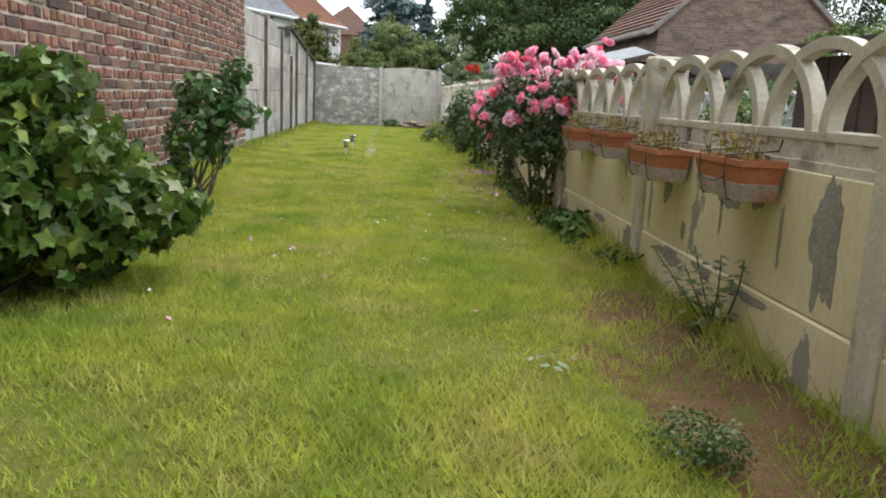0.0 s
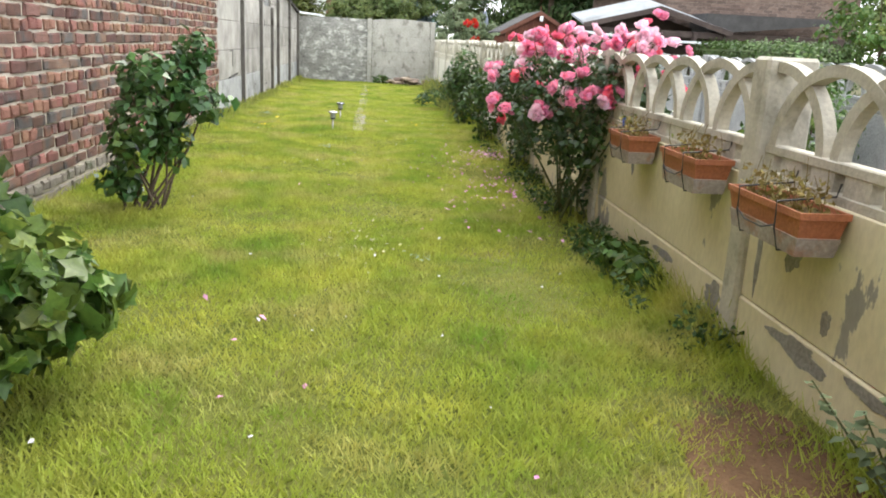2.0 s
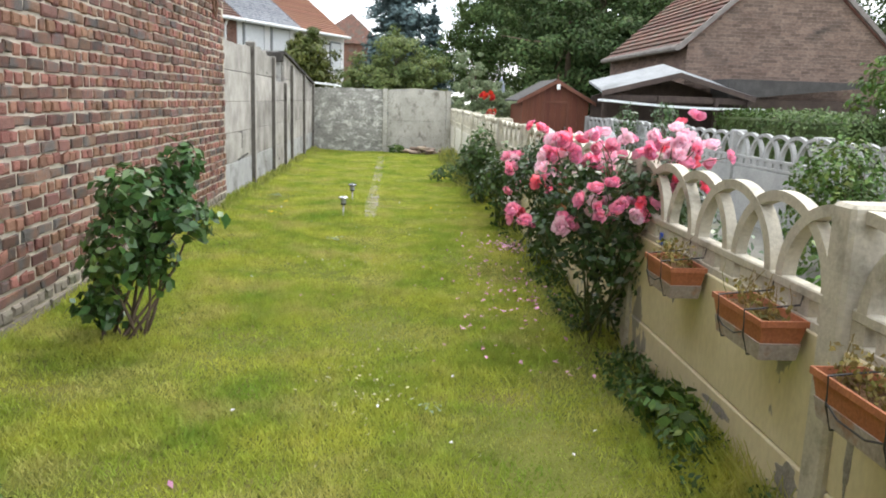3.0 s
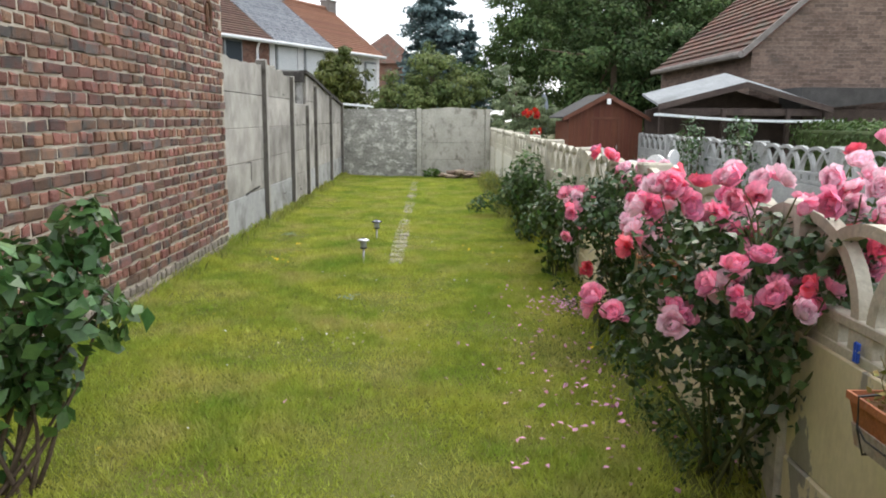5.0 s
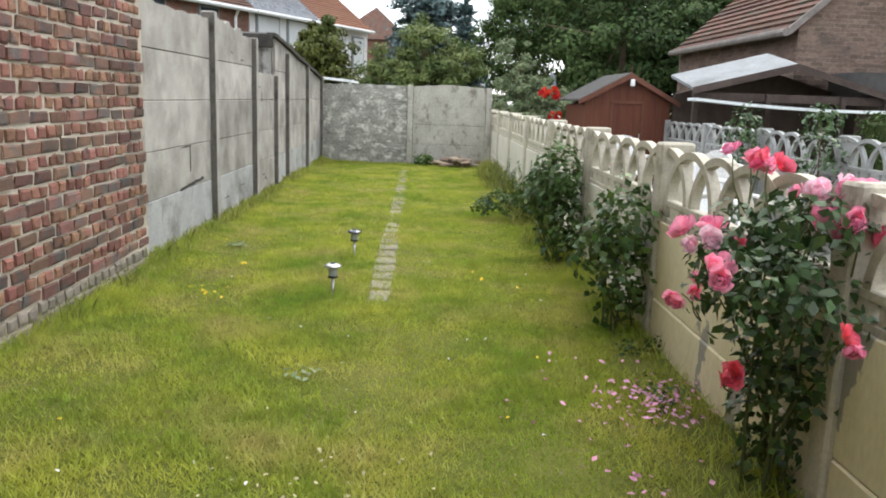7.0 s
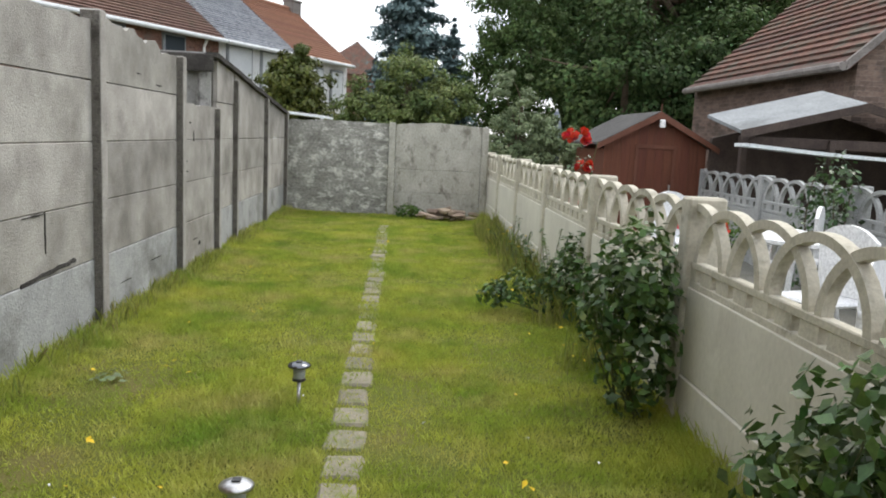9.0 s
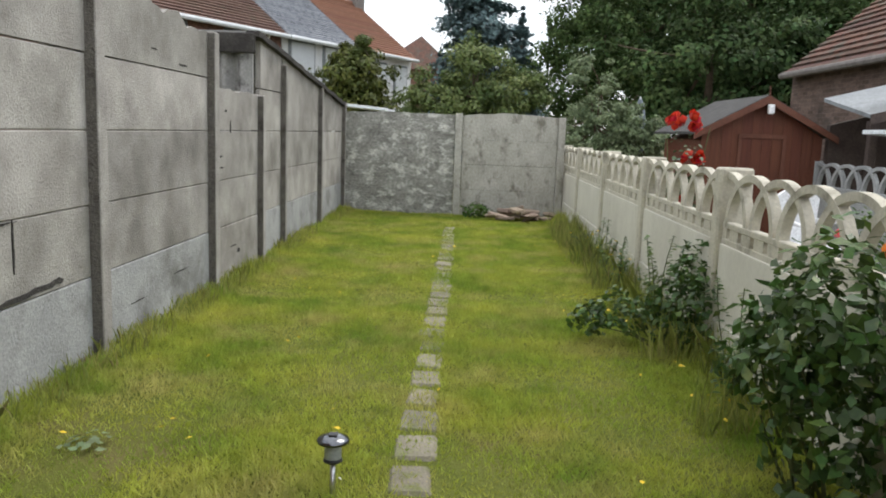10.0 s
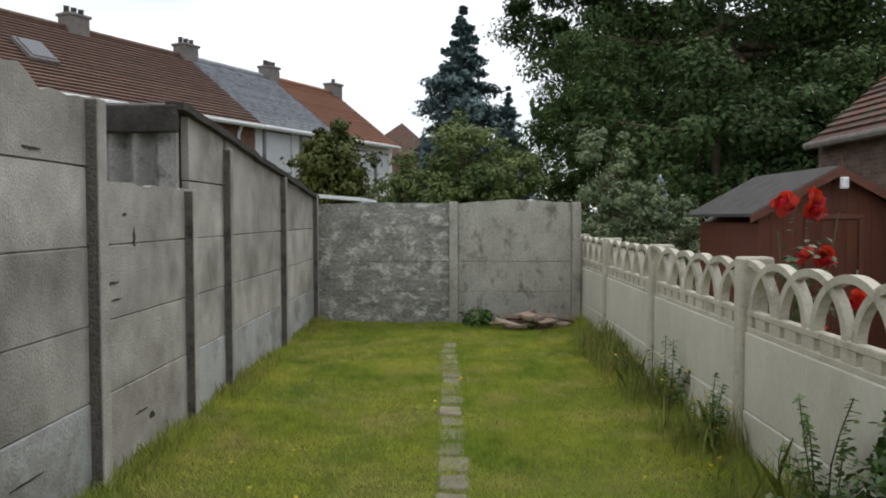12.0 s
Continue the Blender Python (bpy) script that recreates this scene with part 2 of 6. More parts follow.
M["shed_wood"] = material("red_brown_stained_wood", (0.1, 0.032, 0.017), (0.14, 0.047, 0.025), 5, 0.6, 0.3, 60, stretch=(6, 6, 0.5), random=0.1)
M["shed_trim"] = material("brown_trim", (0.11, 0.042, 0.026), (0.155, 0.062, 0.038), 5, 0.65, 0.2, 60)
M["felt"] = material("dark_roof_felt", (0.05, 0.048, 0.047), (0.08, 0.077, 0.074), 6, 0.9, 0.5, 90)
M["asbestos"] = material("grey_corrugated_sheet", (0.24, 0.235, 0.22), (0.33, 0.32, 0.305), 6, 0.9, 0.4, 60, c=(0.09, 0.085, 0.08), c_scale=5)
M["dark_edge"] = material("mossy_edge_and_gap_shade", (0.03, 0.027, 0.025), (0.07, 0.064, 0.058), 7, 0.95, 0.9, 60, c=(0.15, 0.14, 0.125), c_scale=9, c_range=(0.6, 0.75))
M["white_paint"] = material("white_paint", (0.72, 0.73, 0.74), (0.8, 0.8, 0.8), 3, 0.6, 0.1, 50, c=(0.6, 0.6, 0.6), c_scale=1.5)
M["white_plastic"] = material("white_plastic", (0.74, 0.75, 0.76), (0.8, 0.8, 0.8), 4, 0.35, 0.05, 50)
M["house_brick"] = material("far_brick", (0.16, 0.085, 0.062), (0.22, 0.125, 0.095), 3, 0.95, 0.4, 24, c=(0.13, 0.11, 0.095), c_scale=1.5)
M["gable_brick"] = material("grey_brown_brick", (0.115, 0.08, 0.066), (0.165, 0.12, 0.1), 2, 0.95, 0.5, 16, c=(0.075, 0.06, 0.052), c_scale=1.2, stretch=(1, 1, 2.2), random=0.18)
M["tile_brown"] = material("brown_roof_tile", (0.125, 0.076, 0.06), (0.185, 0.112, 0.088), 4, 0.85, 0.3, 30, c=(0.12, 0.09, 0.065), c_scale=1.6, random=0.12)
M["tile_grey"] = material("blue_grey_slate", (0.25, 0.27, 0.3), (0.33, 0.35, 0.38), 4, 0.6, 0.3, 30, random=0.1)
M["tile_orange"] = material("orange_roof_tile", (0.25, 0.125, 0.08), (0.32, 0.165, 0.11), 4, 0.85, 0.3, 30, random=0.1)
M["tile_red"] = material("weathered_red_tile", (0.085, 0.05, 0.042), (0.175, 0.085, 0.063), 5, 0.9, 0.4, 14, c=(0.1, 0.085, 0.068), c_scale=2.6, c_range=(0.48, 0.64), random=0.28)
M["chimney"] = material("grey_chimney", (0.15, 0.135, 0.125), (0.23, 0.21, 0.195), 5, 0.95, 0.4, 30)
M["metal_sheet"] = material("pale_roof_sheet", (0.2, 0.215, 0.225), (0.27, 0.285, 0.295), 3, 0.75, 0.1, 30, c=(0.16, 0.17, 0.175), c_scale=1.4)
M["dark_timber"] = material("dark_timber", (0.045, 0.032, 0.028), (0.075, 0.055, 0.045), 5, 0.8, 0.3, 50)
M["awning"] = material("white_awning", (0.68, 0.74, 0.76), (0.78, 0.82, 0.84), 3, 0.6, 0.05, 30)
M["shutter"] = material("pale_shutter", (0.6, 0.62, 0.64), (0.68, 0.7, 0.71), 3, 0.6, 0.1, 50)
M["hedge_leaf"] = material("hedge_leaf", (0.045, 0.085, 0.02), (0.08, 0.13, 0.03), 3, 0.6, 0, 30, island=0.35, translucent=0.15)
M["rubble"] = material("rubble", (0.24, 0.18, 0.14), (0.36, 0.28, 0.22), 5, 0.95, 0.6, 60, random=0.25)
M["rust"] = material("rusty_iron", (0.1, 0.055, 0.035), (0.16, 0.085, 0.05), 9, 0.9, 0.4, 60)
M["patio"] = material("pale_patio_concrete", (0.12, 0.12, 0.1), (0.18, 0.175, 0.155), 3, 0.95, 0.3, 60, c=(0.13, 0.14, 0.08), c_scale=1.2)
M["leaf_dry"] = material("dry_planter_leaf", (0.2, 0.17, 0.05), (0.3, 0.22, 0.07), 12, 0.7, 0, 60, c=(0.12, 0.19, 0.03), c_scale=9, island=0.35, translucent=0.2)


def add_courses(m, wide, high, joint):
    """Brick courses over a far wall's paint: lighter joints between bricks of uneven tone."""
    n, l = m.node_tree.nodes, m.node_tree.links
    bsdf = n["Principled BSDF"]
    src = bsdf.inputs["Base Color"].links[0].from_socket
    sep, add, com = n.new("ShaderNodeSeparateXYZ"), n.new("ShaderNodeMath"), n.new("ShaderNodeCombineXYZ")
    l.new(n.new("ShaderNodeNewGeometry").outputs["Position"], sep.inputs[0])
    l.new(sep.outputs["X"], add.inputs[0])
    l.new(sep.outputs["Y"], add.inputs[1])
    l.new(add.outputs[0], com.inputs["X"])
    l.new(sep.outputs["Z"], com.inputs["Y"])
    bt = n.new("ShaderNodeTexBrick")
    for key, v in (("Scale", 1.0), ("Mortar Size", high * 0.09), ("Mortar Smooth", 0.3), ("Bias", 0.0), ("Brick Width", wide), ("Row Height", high)):
        bt.inputs[key].default_value = v
    bt.inputs["Color1"].default_value = (0.72, 0.72, 0.72, 1)
    bt.inputs["Color2"].default_value = (1.25, 1.2, 1.18, 1)
    bt.inputs["Mortar"].default_value = (*joint, 1)
    l.new(com.outputs[0], bt.inputs["Vector"])
    k = n.new("ShaderNodeMix")
    k.data_type, k.blend_type = "RGBA", "MULTIPLY"
    k.inputs["Factor"].default_value = 1.0
    l.new(src, k.inputs["A"])
    l.new(bt.outputs["Color"], k.inputs["B"])
    l.new(k.outputs["Result"], bsdf.inputs["Base Color"])


add_courses(M["gable_brick"], 0.23, 0.075, (1.2, 1.25, 1.3))
add_courses(M["tile_grey"], 0.24, 0.17, (1.35, 1.35, 1.35))
add_courses(M["house_brick"], 0.23, 0.075, (1.4, 1.5, 1.6))
glass = bpy.data.materials.new("window_glass")
glass.use_nodes = True
glass.node_tree.nodes["Principled BSDF"].inputs["Base Color"].default_value = (0.05, 0.06, 0.07, 1)
glass.node_tree.nodes["Principled BSDF"].inputs["Roughness"].default_value = 0.08
M["glass"] = glass


# ---- building helpers ----
class Geo:
    """Collects vertices and faces of one mesh."""

    def __init__(self):
        self.v, self.f = [], []

    def add(self, verts, faces):
        o = len(self.v)
        self.v += [tuple(p) for p in verts]
        self.f += [tuple(i + o for i in f) for f in faces]
        return self

    def box(self, c, s, ch=0.0, m=None):
        """A box with chamfered edges, centre c and size s."""
        h = [x / 2 for x in s]
        if ch <= 0:
            vs = [(sx * h[0], sy * h[1], sz * h[2]) for sx in (-1, 1) for sy in (-1, 1) for sz in (-1, 1)]
            fs = [(0, 1, 3, 2), (4, 6, 7, 5), (0, 4, 5, 1), (2, 3, 7, 6), (0, 2, 6, 4), (1, 5, 7, 3)]
        else:
            vs, idx = [], {}
            for sx in (-1, 1):
                for sy in (-1, 1):
                    for sz in (-1, 1):
                        sg = (sx, sy, sz)
                        for ax in range(3):
                            idx[(sg, ax)] = len(vs)
                            vs.append(tuple(sg[i] * (h[i] if i == ax else h[i] - ch) for i in range(3)))
            fs = []
            for ax in range(3):
                b, c2 = [i for i in range(3) if i != ax]
                for sgn in (-1, 1):
                    quad = []
                    for u, w in ((-1, -1), (1, -1), (1, 1), (-1, 1)):
                        sg = [0, 0, 0]
                        sg[ax], sg[b], sg[c2] = sgn, u, w
                        quad.append(idx[(tuple(sg), ax)])
                    fs.append(tuple(quad))
                for u in (-1, 1):
                    for w in (-1, 1):
                        lo, hi = [0, 0, 0], [0, 0, 0]
                        lo[ax], lo[b], lo[c2] = -1, u, w
                        hi[ax], hi[b], hi[c2] = 1, u, w
                        fs.append((idx[(tuple(lo), b)], idx[(tuple(hi), b)], idx[(tuple(hi), c2)], idx[(tuple(lo), c2)]))
            for sx in (-1, 1):
                for sy in (-1, 1):
                    for sz in (-1, 1):
                        fs.append(tuple(idx[((sx, sy, sz), a)] for a in range(3)))
        pts = [Vector(p) for p in vs]
        if m is not None:
            pts = [m @ p for p in pts]
        return self.add([(p[0] + c[0], p[1] + c[1], p[2] + c[2]) for p in pts], fs)

    def prism(self, poly, axis, lo, hi):
        """Extrude a polygon (2D in the other two axes, in order) along axis from lo to hi."""
        k = len(poly)

        def at(p, h):
            q = list(p)
            q.insert(axis, h)
            return tuple(q)
        vs = [at(p, lo) for p in poly] + [at(p, hi) for p in poly]
        fs = [tuple(range(k)), tuple(range(2 * k - 1, k - 1, -1))] + [(i, (i + 1) % k, k + (i + 1) % k, k + i) for i in range(k)]
        return self.add(vs, fs)

    def tube(self, pts, r0, r1, n=6):
        pts = [Vector(p) for p in pts]
        vs, fs = [], []
        for i, p in enumerate(pts):
            d = (pts[min(i + 1, len(pts) - 1)] - pts[max(i - 1, 0)]).normalized()
            a = d.orthogonal().normalized()
            b = d.cross(a)
            r = r0 + (r1 - r0) * i / max(1, len(pts) - 1)
            for j in range(n):
                t = 2 * math.pi * j / n
                vs.append(p + (a * math.cos(t) + b * math.sin(t)) * r)
        for i in range(len(pts) - 1):
            for j in range(n):
                fs.append((i * n + j, i * n + (j + 1) % n, (i + 1) * n + (j + 1) % n, (i + 1) * n + j))
        fs.append(tuple(range(n - 1, -1, -1)))
        fs.append(tuple((len(pts) - 1) * n + j for j in range(n)))
        return self.add(vs, fs)

    def lathe(self, prof, n=20, c=(0, 0, 0)):
        vs, fs = [], []
        for r, z in prof:
            for j in range(n):
                t = 2 * math.pi * j / n
                vs.append((c[0] + r * math.cos(t), c[1] + r * math.sin(t), c[2] + z))
        for i in range(len(prof) - 1):
            for j in range(n):
                fs.append((i * n + j, i * n + (j + 1) % n, (i + 1) * n + (j + 1) % n, (i + 1) * n + j))
        fs.append(tuple(range(n - 1, -1, -1)))
        fs.append(tuple((len(prof) - 1) * n + j for j in range(n)))
        return self.add(vs, fs)

    def mesh(self, name, mat, smooth=False):
        me = bpy.data.meshes.new(name)
        me.from_pydata(self.v, [], self.f)
        me.update()
        bm = bmesh.new()
        bm.from_mesh(me)
        bmesh.ops.recalc_face_normals(bm, faces=bm.faces)
        bm.to_mesh(me)
        bm.free()
        me.materials.append(mat)
        if smooth:
            me.shade_smooth()
        return me


def mesh_np(name, verts, faces, mat):
    """A mesh out of arrays: verts (n, 3), faces (m, k)."""
    me = bpy.data.meshes.new(name)
    n, (m, k) = len(verts), faces.shape
    me.vertices.add(n)
    me.vertices.foreach_set("co", np.ascontiguousarray(verts, dtype=np.float32).ravel())
    me.loops.add(m * k)
    me.loops.foreach_set("vertex_index", np.ascontiguousarray(faces, dtype=np.int32).ravel())
    me.polygons.add(m)
    me.polygons.foreach_set("loop_start", np.arange(0, m * k, k, dtype=np.int32))
    me.update(calc_edges=True)
    me.materials.append(mat)
    return me


def thing(name, label, category, at=(0, 0, 0), group="", kind="", data=None):
    ob = new(name, data)
    ob.location = at
    return tagged(ob, label, category, group, kind)


def part(name, geo, mat, parent, label="", smooth=False, at=(0, 0, 0)):
    """A mesh of its own under a thing or a part; geo is a Geo or a ready mesh, in the parent's space."""
    ob = new(name, geo.mesh(name, mat, smooth) if isinstance(geo, Geo) else geo)
    ob.parent = parent
    ob.location = at
    return tagged(ob, label)


rng = np.random.default_rng(7)


def unit(v):
    return v / np.maximum(np.linalg.norm(v, axis=1, keepdims=True), 1e-9)


LEAF = (np.array([(-0.5, 0, 0), (-0.1, 0.3, 0.06), (0.5, 0, -0.05), (-0.1, -0.3, 0.06)]), np.array([(0, 1, 2, 3)]))
LOBED = (np.array([(-0.42, 0, 0), (-0.44, 0.27, 0.02), (-0.13, 0.28, 0.05), (0.08, 0.49, -0.03), (0.2, 0.22, 0.04), (0.54, 0, -0.09),
                   (0.2, -0.22, 0.04), (0.08, -0.49, -0.03), (-0.13, -0.28, 0.05), (-0.44, -0.27, 0.02)]),
         np.array([(0, 1, 2, 2), (0, 2, 3, 4), (0, 4, 5, 6), (0, 6, 7, 8), (0, 8, 9, 9)]))


def leaf_arrays(P, N, size, shape=LEAF):
    """Leaves at P, facing N, with sizes; arrays of vertices and faces."""
    tv, tf = shape
    n = len(P)
    N = unit(N)
    T = unit(np.cross(N, rng.normal(size=(n, 3))))
    B = np.cross(N, T)
    s = np.broadcast_to(size, (n,))[:, None, None]
    V = P[:, None, :] + s * (tv[None, :, 0:1] * T[:, None, :] + tv[None, :, 1:2] * B[:, None, :] + tv[None, :, 2:3] * N[:, None, :])
    F = tf[None] + (np.arange(n) * len(tv))[:, None, None]
    return V.reshape(-1, 3), F.reshape(-1, tf.shape[1])


def leaves(name, P, N, size, mat, shape=LEAF):
    if shape is LOBED:
        tv, tf = shape
        tri = []
        for q in tf:
            tri.append((q[0], q[1], q[2]))
            if q[3] != q[2]:
                tri.append((q[0], q[2], q[3]))
        shape = (tv, np.array(tri))
    V, F = leaf_arrays(np.asarray(P), np.asarray(N), size, shape)
    return mesh_np(name, V, F, mat)


def blob(n, centre, radii, shell=0.45, rough=0.25, low=-1.0):
    """Points in an uneven ellipsoid, denser towards its skin, and outward directions."""
    d = unit(rng.normal(size=(n * 2, 3)))
    d = d[d[:, 2] > low][:n]
    r = shell + (1 - shell) * rng.random(len(d)) ** 0.5
    wob = np.array([noise.noise(Vector(tuple(2.3 * x + 11.7 * (centre[0] + centre[1])))) for x in d])
    r = r * (1 + rough * 1.6 * wob)
    P = np.array(centre) + d * r[:, None] * np.array(radii)
    return P, d


def curve_points(a, b, k=6, sway=0.08):
    a, b = np.array(a, float), np.array(b, float)
    off = rng.normal(size=3) * sway * np.linalg.norm(b - a)
    return [tuple(a + (b - a) * t + off * math.sin(math.pi * t)) for t in np.linspace(0, 1, k)]


# ---- the ground ----
LEFT, RIGHT, FAR = -1.66, 1.74, 21.45


def ground_z(x, y):
    return 0.018 * noise.noise(Vector((x * 0.9, y * 0.7, 0.3))) + 0.006 * noise.noise(Vector((x * 5, y * 5, 3.1)))


far = Geo()
far.add([(-300, -300, -0.06), (300, -300, -0.06), (300, 300, -0.06), (-300, 300, -0.06)], [(0, 1, 2, 3)])
thing("ground", "bare green-brown earth round the gardens", "ground", kind="structure", data=far.mesh("ground", M["ground"]))

lawn = Geo()
NX, NY = 24, 150
for j in range(NY + 1):
    for i in range(NX + 1):
        x, y = -1.85 + 3.75 * i / NX, -6 + 28 * j / NY
        lawn.v.append((x, y, ground_z(x, y)))
for j in range(NY):
    for i in range(NX):
        a = j * (NX + 1) + i
        lawn.f.append((a, a + 1, a + NX + 2, a + NX + 1))
thing("lawn", "patchy yellow-green lawn of a narrow walled garden", "lawn", kind="structure", data=lawn.mesh("lawn", M["lawn"], True))

soil = Geo()
ring = []
for a in np.linspace(0, 2 * math.pi, 72, endpoint=False):
    w = 1 + 0.22 * noise.noise(Vector((math.cos(a) * 2.5, math.sin(a) * 2.5, 0.4))) + 0.12 * noise.noise(Vector((math.cos(a) * 9, math.sin(a) * 9, 0.9)))
    ring.append((min(1.735, 1.52 + 0.42 * w * math.cos(a)), 2.2 + 1.35 * w * math.sin(a)))
inner = [(1.5 + (x - 1.5) * 0.78, 2.25 + (y - 2.25) * 0.78) for x, y in ring]
soil.add([(x, y, ground_z(x, y) - 0.012) for x, y in ring] + [(x, y, ground_z(x, y) + 0.008) for x, y in inner] + [(1.5, 2.25, ground_z(1.5, 2.25) + 0.012)],
         [(i, (i + 1) % 72, 72 + (i + 1) % 72, 72 + i) for i in range(72)] + [(72 + i, 72 + (i + 1) % 72, 144) for i in range(72)])
thing("soil_patch", "bare brown soil patch beside the fence wall", "soil", kind="structure", data=soil.mesh("soil", M["soil"], True))


def noise2(x, y, s, z=0.0):
    return noise.noise(Vector((x * s, y * s, z)))


# grass blades over the lawn
def grass(n, y0, y1, tall, wide, seed_z):
    x = rng.uniform(LEFT + 0.02, RIGHT + 0.02, n)
    y = rng.uniform(y0, y1, n)
    d = np.array([noise2(a, b, 1.4, seed_z) for a, b in zip(x, y)])
    path = 0.148 - 0.0085 * (y - 10.4)
    keep = ~((np.abs(x - path) < 0.075) & (y > 10.3) & (y < 19.7) & (rng.random(n) < 0.5))
    bare = 0.8 - (((x - 1.52) / 0.46) ** 2 + ((y - 2.2) / 1.4) ** 2) + 0.9 * np.array([noise2(a, b, 5.0, 7.0) for a, b in zip(x, y)])
    keep &= rng.random(n) > np.clip(bare, 0, 0.93)
    strip = np.clip((x - 1.32) / 0.22, 0, 1) * ((y > 4.9) & (y < 9.6)) * (0.9 + 0.8 * np.array([noise2(a, b, 4.0, 3.0) for a, b in zip(x, y)]))
    keep &= rng.random(n) > np.clip(strip, 0, 0.9)
    keep &= rng.random(n) < 0.75 + 0.6 * d
    x, y, d = x[keep], y[keep], d[keep]
    n = len(x)
    edge = np.minimum(x - LEFT, RIGHT - x)
    h = tall * (0.45 + 0.75 * rng.random(n)) * (1 + 0.7 * d) * (1 + 1.9 * np.exp(-edge / 0.11) * (0.5 + rng.random(n)))
    w = wide * (0.6 + 0.8 * rng.random(n))
    ang = rng.uniform(0, 2 * math.pi, n)
    lean = h * rng.uniform(0.3, 1.1, n)
    la = rng.uniform(0, 2 * math.pi, n)
    z = np.array([ground_z(a, b) for a, b in zip(x, y)]) - 0.004
    B = np.stack([x, y, z], 1)
    S = np.stack([np.cos(ang), np.sin(ang), np.zeros(n)], 1) * w[:, None] / 2
    L = np.stack([np.cos(la), np.sin(la), np.zeros(n)], 1) * lean[:, None]
    U = np.array([0, 0, 1.0])
    tip = B + L + U * h[:, None]
    V = np.stack([B - S, B + S, tip + S * 0.3, tip - S * 0.3], 1).reshape(-1, 3)
    F = (np.array([(0, 1, 2, 3)])[None] + (np.arange(n) * 4)[:, None, None]).reshape(-1, 4)
    return mesh_np("grass", V, F, M["grass"])


thing("grass", "short yellow-green lawn grass with dry patches", "grass", kind="stuff", data=grass(800000, 0.6, FAR - 0.02, 0.033, 0.0068, 2.0))

# ---- brick wall of the neighbouring house ----
BX, BEND = -1.62, 11.35
wall = Geo()
wall.box((BX - 0.18, (BEND - 7) / 2, 2.6), (0.36, BEND + 7, 5.2), 0.004)
brick_wall = thing("wall_west", "old red brick house wall with pale lime joints", "wall", kind="structure", data=wall.mesh("wall_west", M["mortar"]))
COURSE, HEAD = 0.0785, 0.105

# ---- left concrete panel wall ----
wall_panel = thing("wall_panels_west", "grey weathered wall of precast concrete plates and posts", "wall", kind="structure")


def plate(parent, y0, y1, z0, z1, x, mat, top=None, thick=0.05, name="panel"):
    """A concrete plate in the plane x; top gives an uneven upper edge."""
    g = Geo()
    if top is None:
        g.box((0, 0, 0), (thick, y1 - y0, z1 - z0 - 0.003), 0.006)
        return part(name, g, mat, parent, at=(x - thick / 2, (y0 + y1) / 2, (z0 + z1) / 2))
    ys = np.linspace(y0, y1, 22)
    poly = [(y0, z0), (y1, z0)] + [(y, top(y)) for y in ys[::-1]]
    g.prism(poly, 0, x - thick, x)
    return part(name, g, mat, parent)


def jag(y, a=0.012, s=9.0):
    return a * noise.noise(Vector((y * s, 1.7, 0.2))) + a * 0.6 * noise.noise(Vector((y * s * 3.1, 4.2, 0.7)))


XP = -1.67


def west_post(y, z1, wdt=0.115):
    g = Geo()
    g.box((0, 0, z1 / 2 - 0.15), (0.13, wdt, z1 + 0.3), 0.012)
    post = part("post", g, M["concrete"], wall_panel, at=(XP - 0.065 + 0.055, y, 0))
    # thin dark slab paints the shade and dirt of the post's south side
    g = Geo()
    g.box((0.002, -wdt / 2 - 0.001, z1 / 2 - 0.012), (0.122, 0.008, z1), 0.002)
    part("side_face", g, M["concrete_dirt_shade"], post, "post side coloured dark for shade and dirt")


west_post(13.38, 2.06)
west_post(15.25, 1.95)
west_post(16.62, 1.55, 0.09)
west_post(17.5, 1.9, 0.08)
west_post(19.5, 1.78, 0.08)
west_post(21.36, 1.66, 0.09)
Z = [-0.05, 0.45, 0.83, 1.22, 1.61]


def bay(y0, y1, n, top_fn, low_mat=True):
    zs = Z[:n + 1]
    for k in range(n):
        m = M["concrete_low"] if k == 0 and low_mat else M["concrete"]
        plate(wall_panel, y0, y1, zs[k], zs[k + 1], XP - 0.002 * (k % 2), m)
    plate(wall_panel, y0, y1, zs[n] + 0.008, 0, XP, M["concrete"], top=top_fn)


bay(BEND + 0.005, 13.32, 4, lambda y: 1.99 - 0.03 * math.sin((y - 11.35) * 1.7) + jag(y, 0.02, 7))
bay(13.44, 15.19, 4, lambda y: 2.05 - 0.085 * (y - 13.25) + 0.03 + 0.02 * math.sin(y * 2.2) + jag(y, 0.075, 5))
bay(15.31, 16.575, 3, lambda y: 1.55 + jag(y, 0.014), False)


def slope_top(y):
    return 2.10 - 0.095 * (y - 16.5)


bay(16.665, 17.46, 4, slope_top)
bay(17.54, 19.46, 3, slope_top)
bay(19.54, 21.31, 3, slope_top)
# no opening is cut: a dark piece on the face paints the slot's shade
slot = Geo()
slot.prism([(-0.5, -0.03), (-0.34, -0.022), (-0.3, -0.012), (-0.12, -0.012), (-0.05, 0.0), (0.1, -0.004), (0.13, 0.008), (0.19, 0.002), (0.21, 0.02), (0.17, 0.036), (0.12, 0.03), (0.08, 0.022), (-0.04, 0.026), (-0.1, 0.014), (-0.26, 0.012), (-0.32, 0.002), (-0.5, -0.006)], 0, -0.004, 0.004)
part("slot", slot, M["dark_edge"], wall_panel, "dark piece laid on the joint for a slot's shade", at=(XP, 12.82, 0.475))

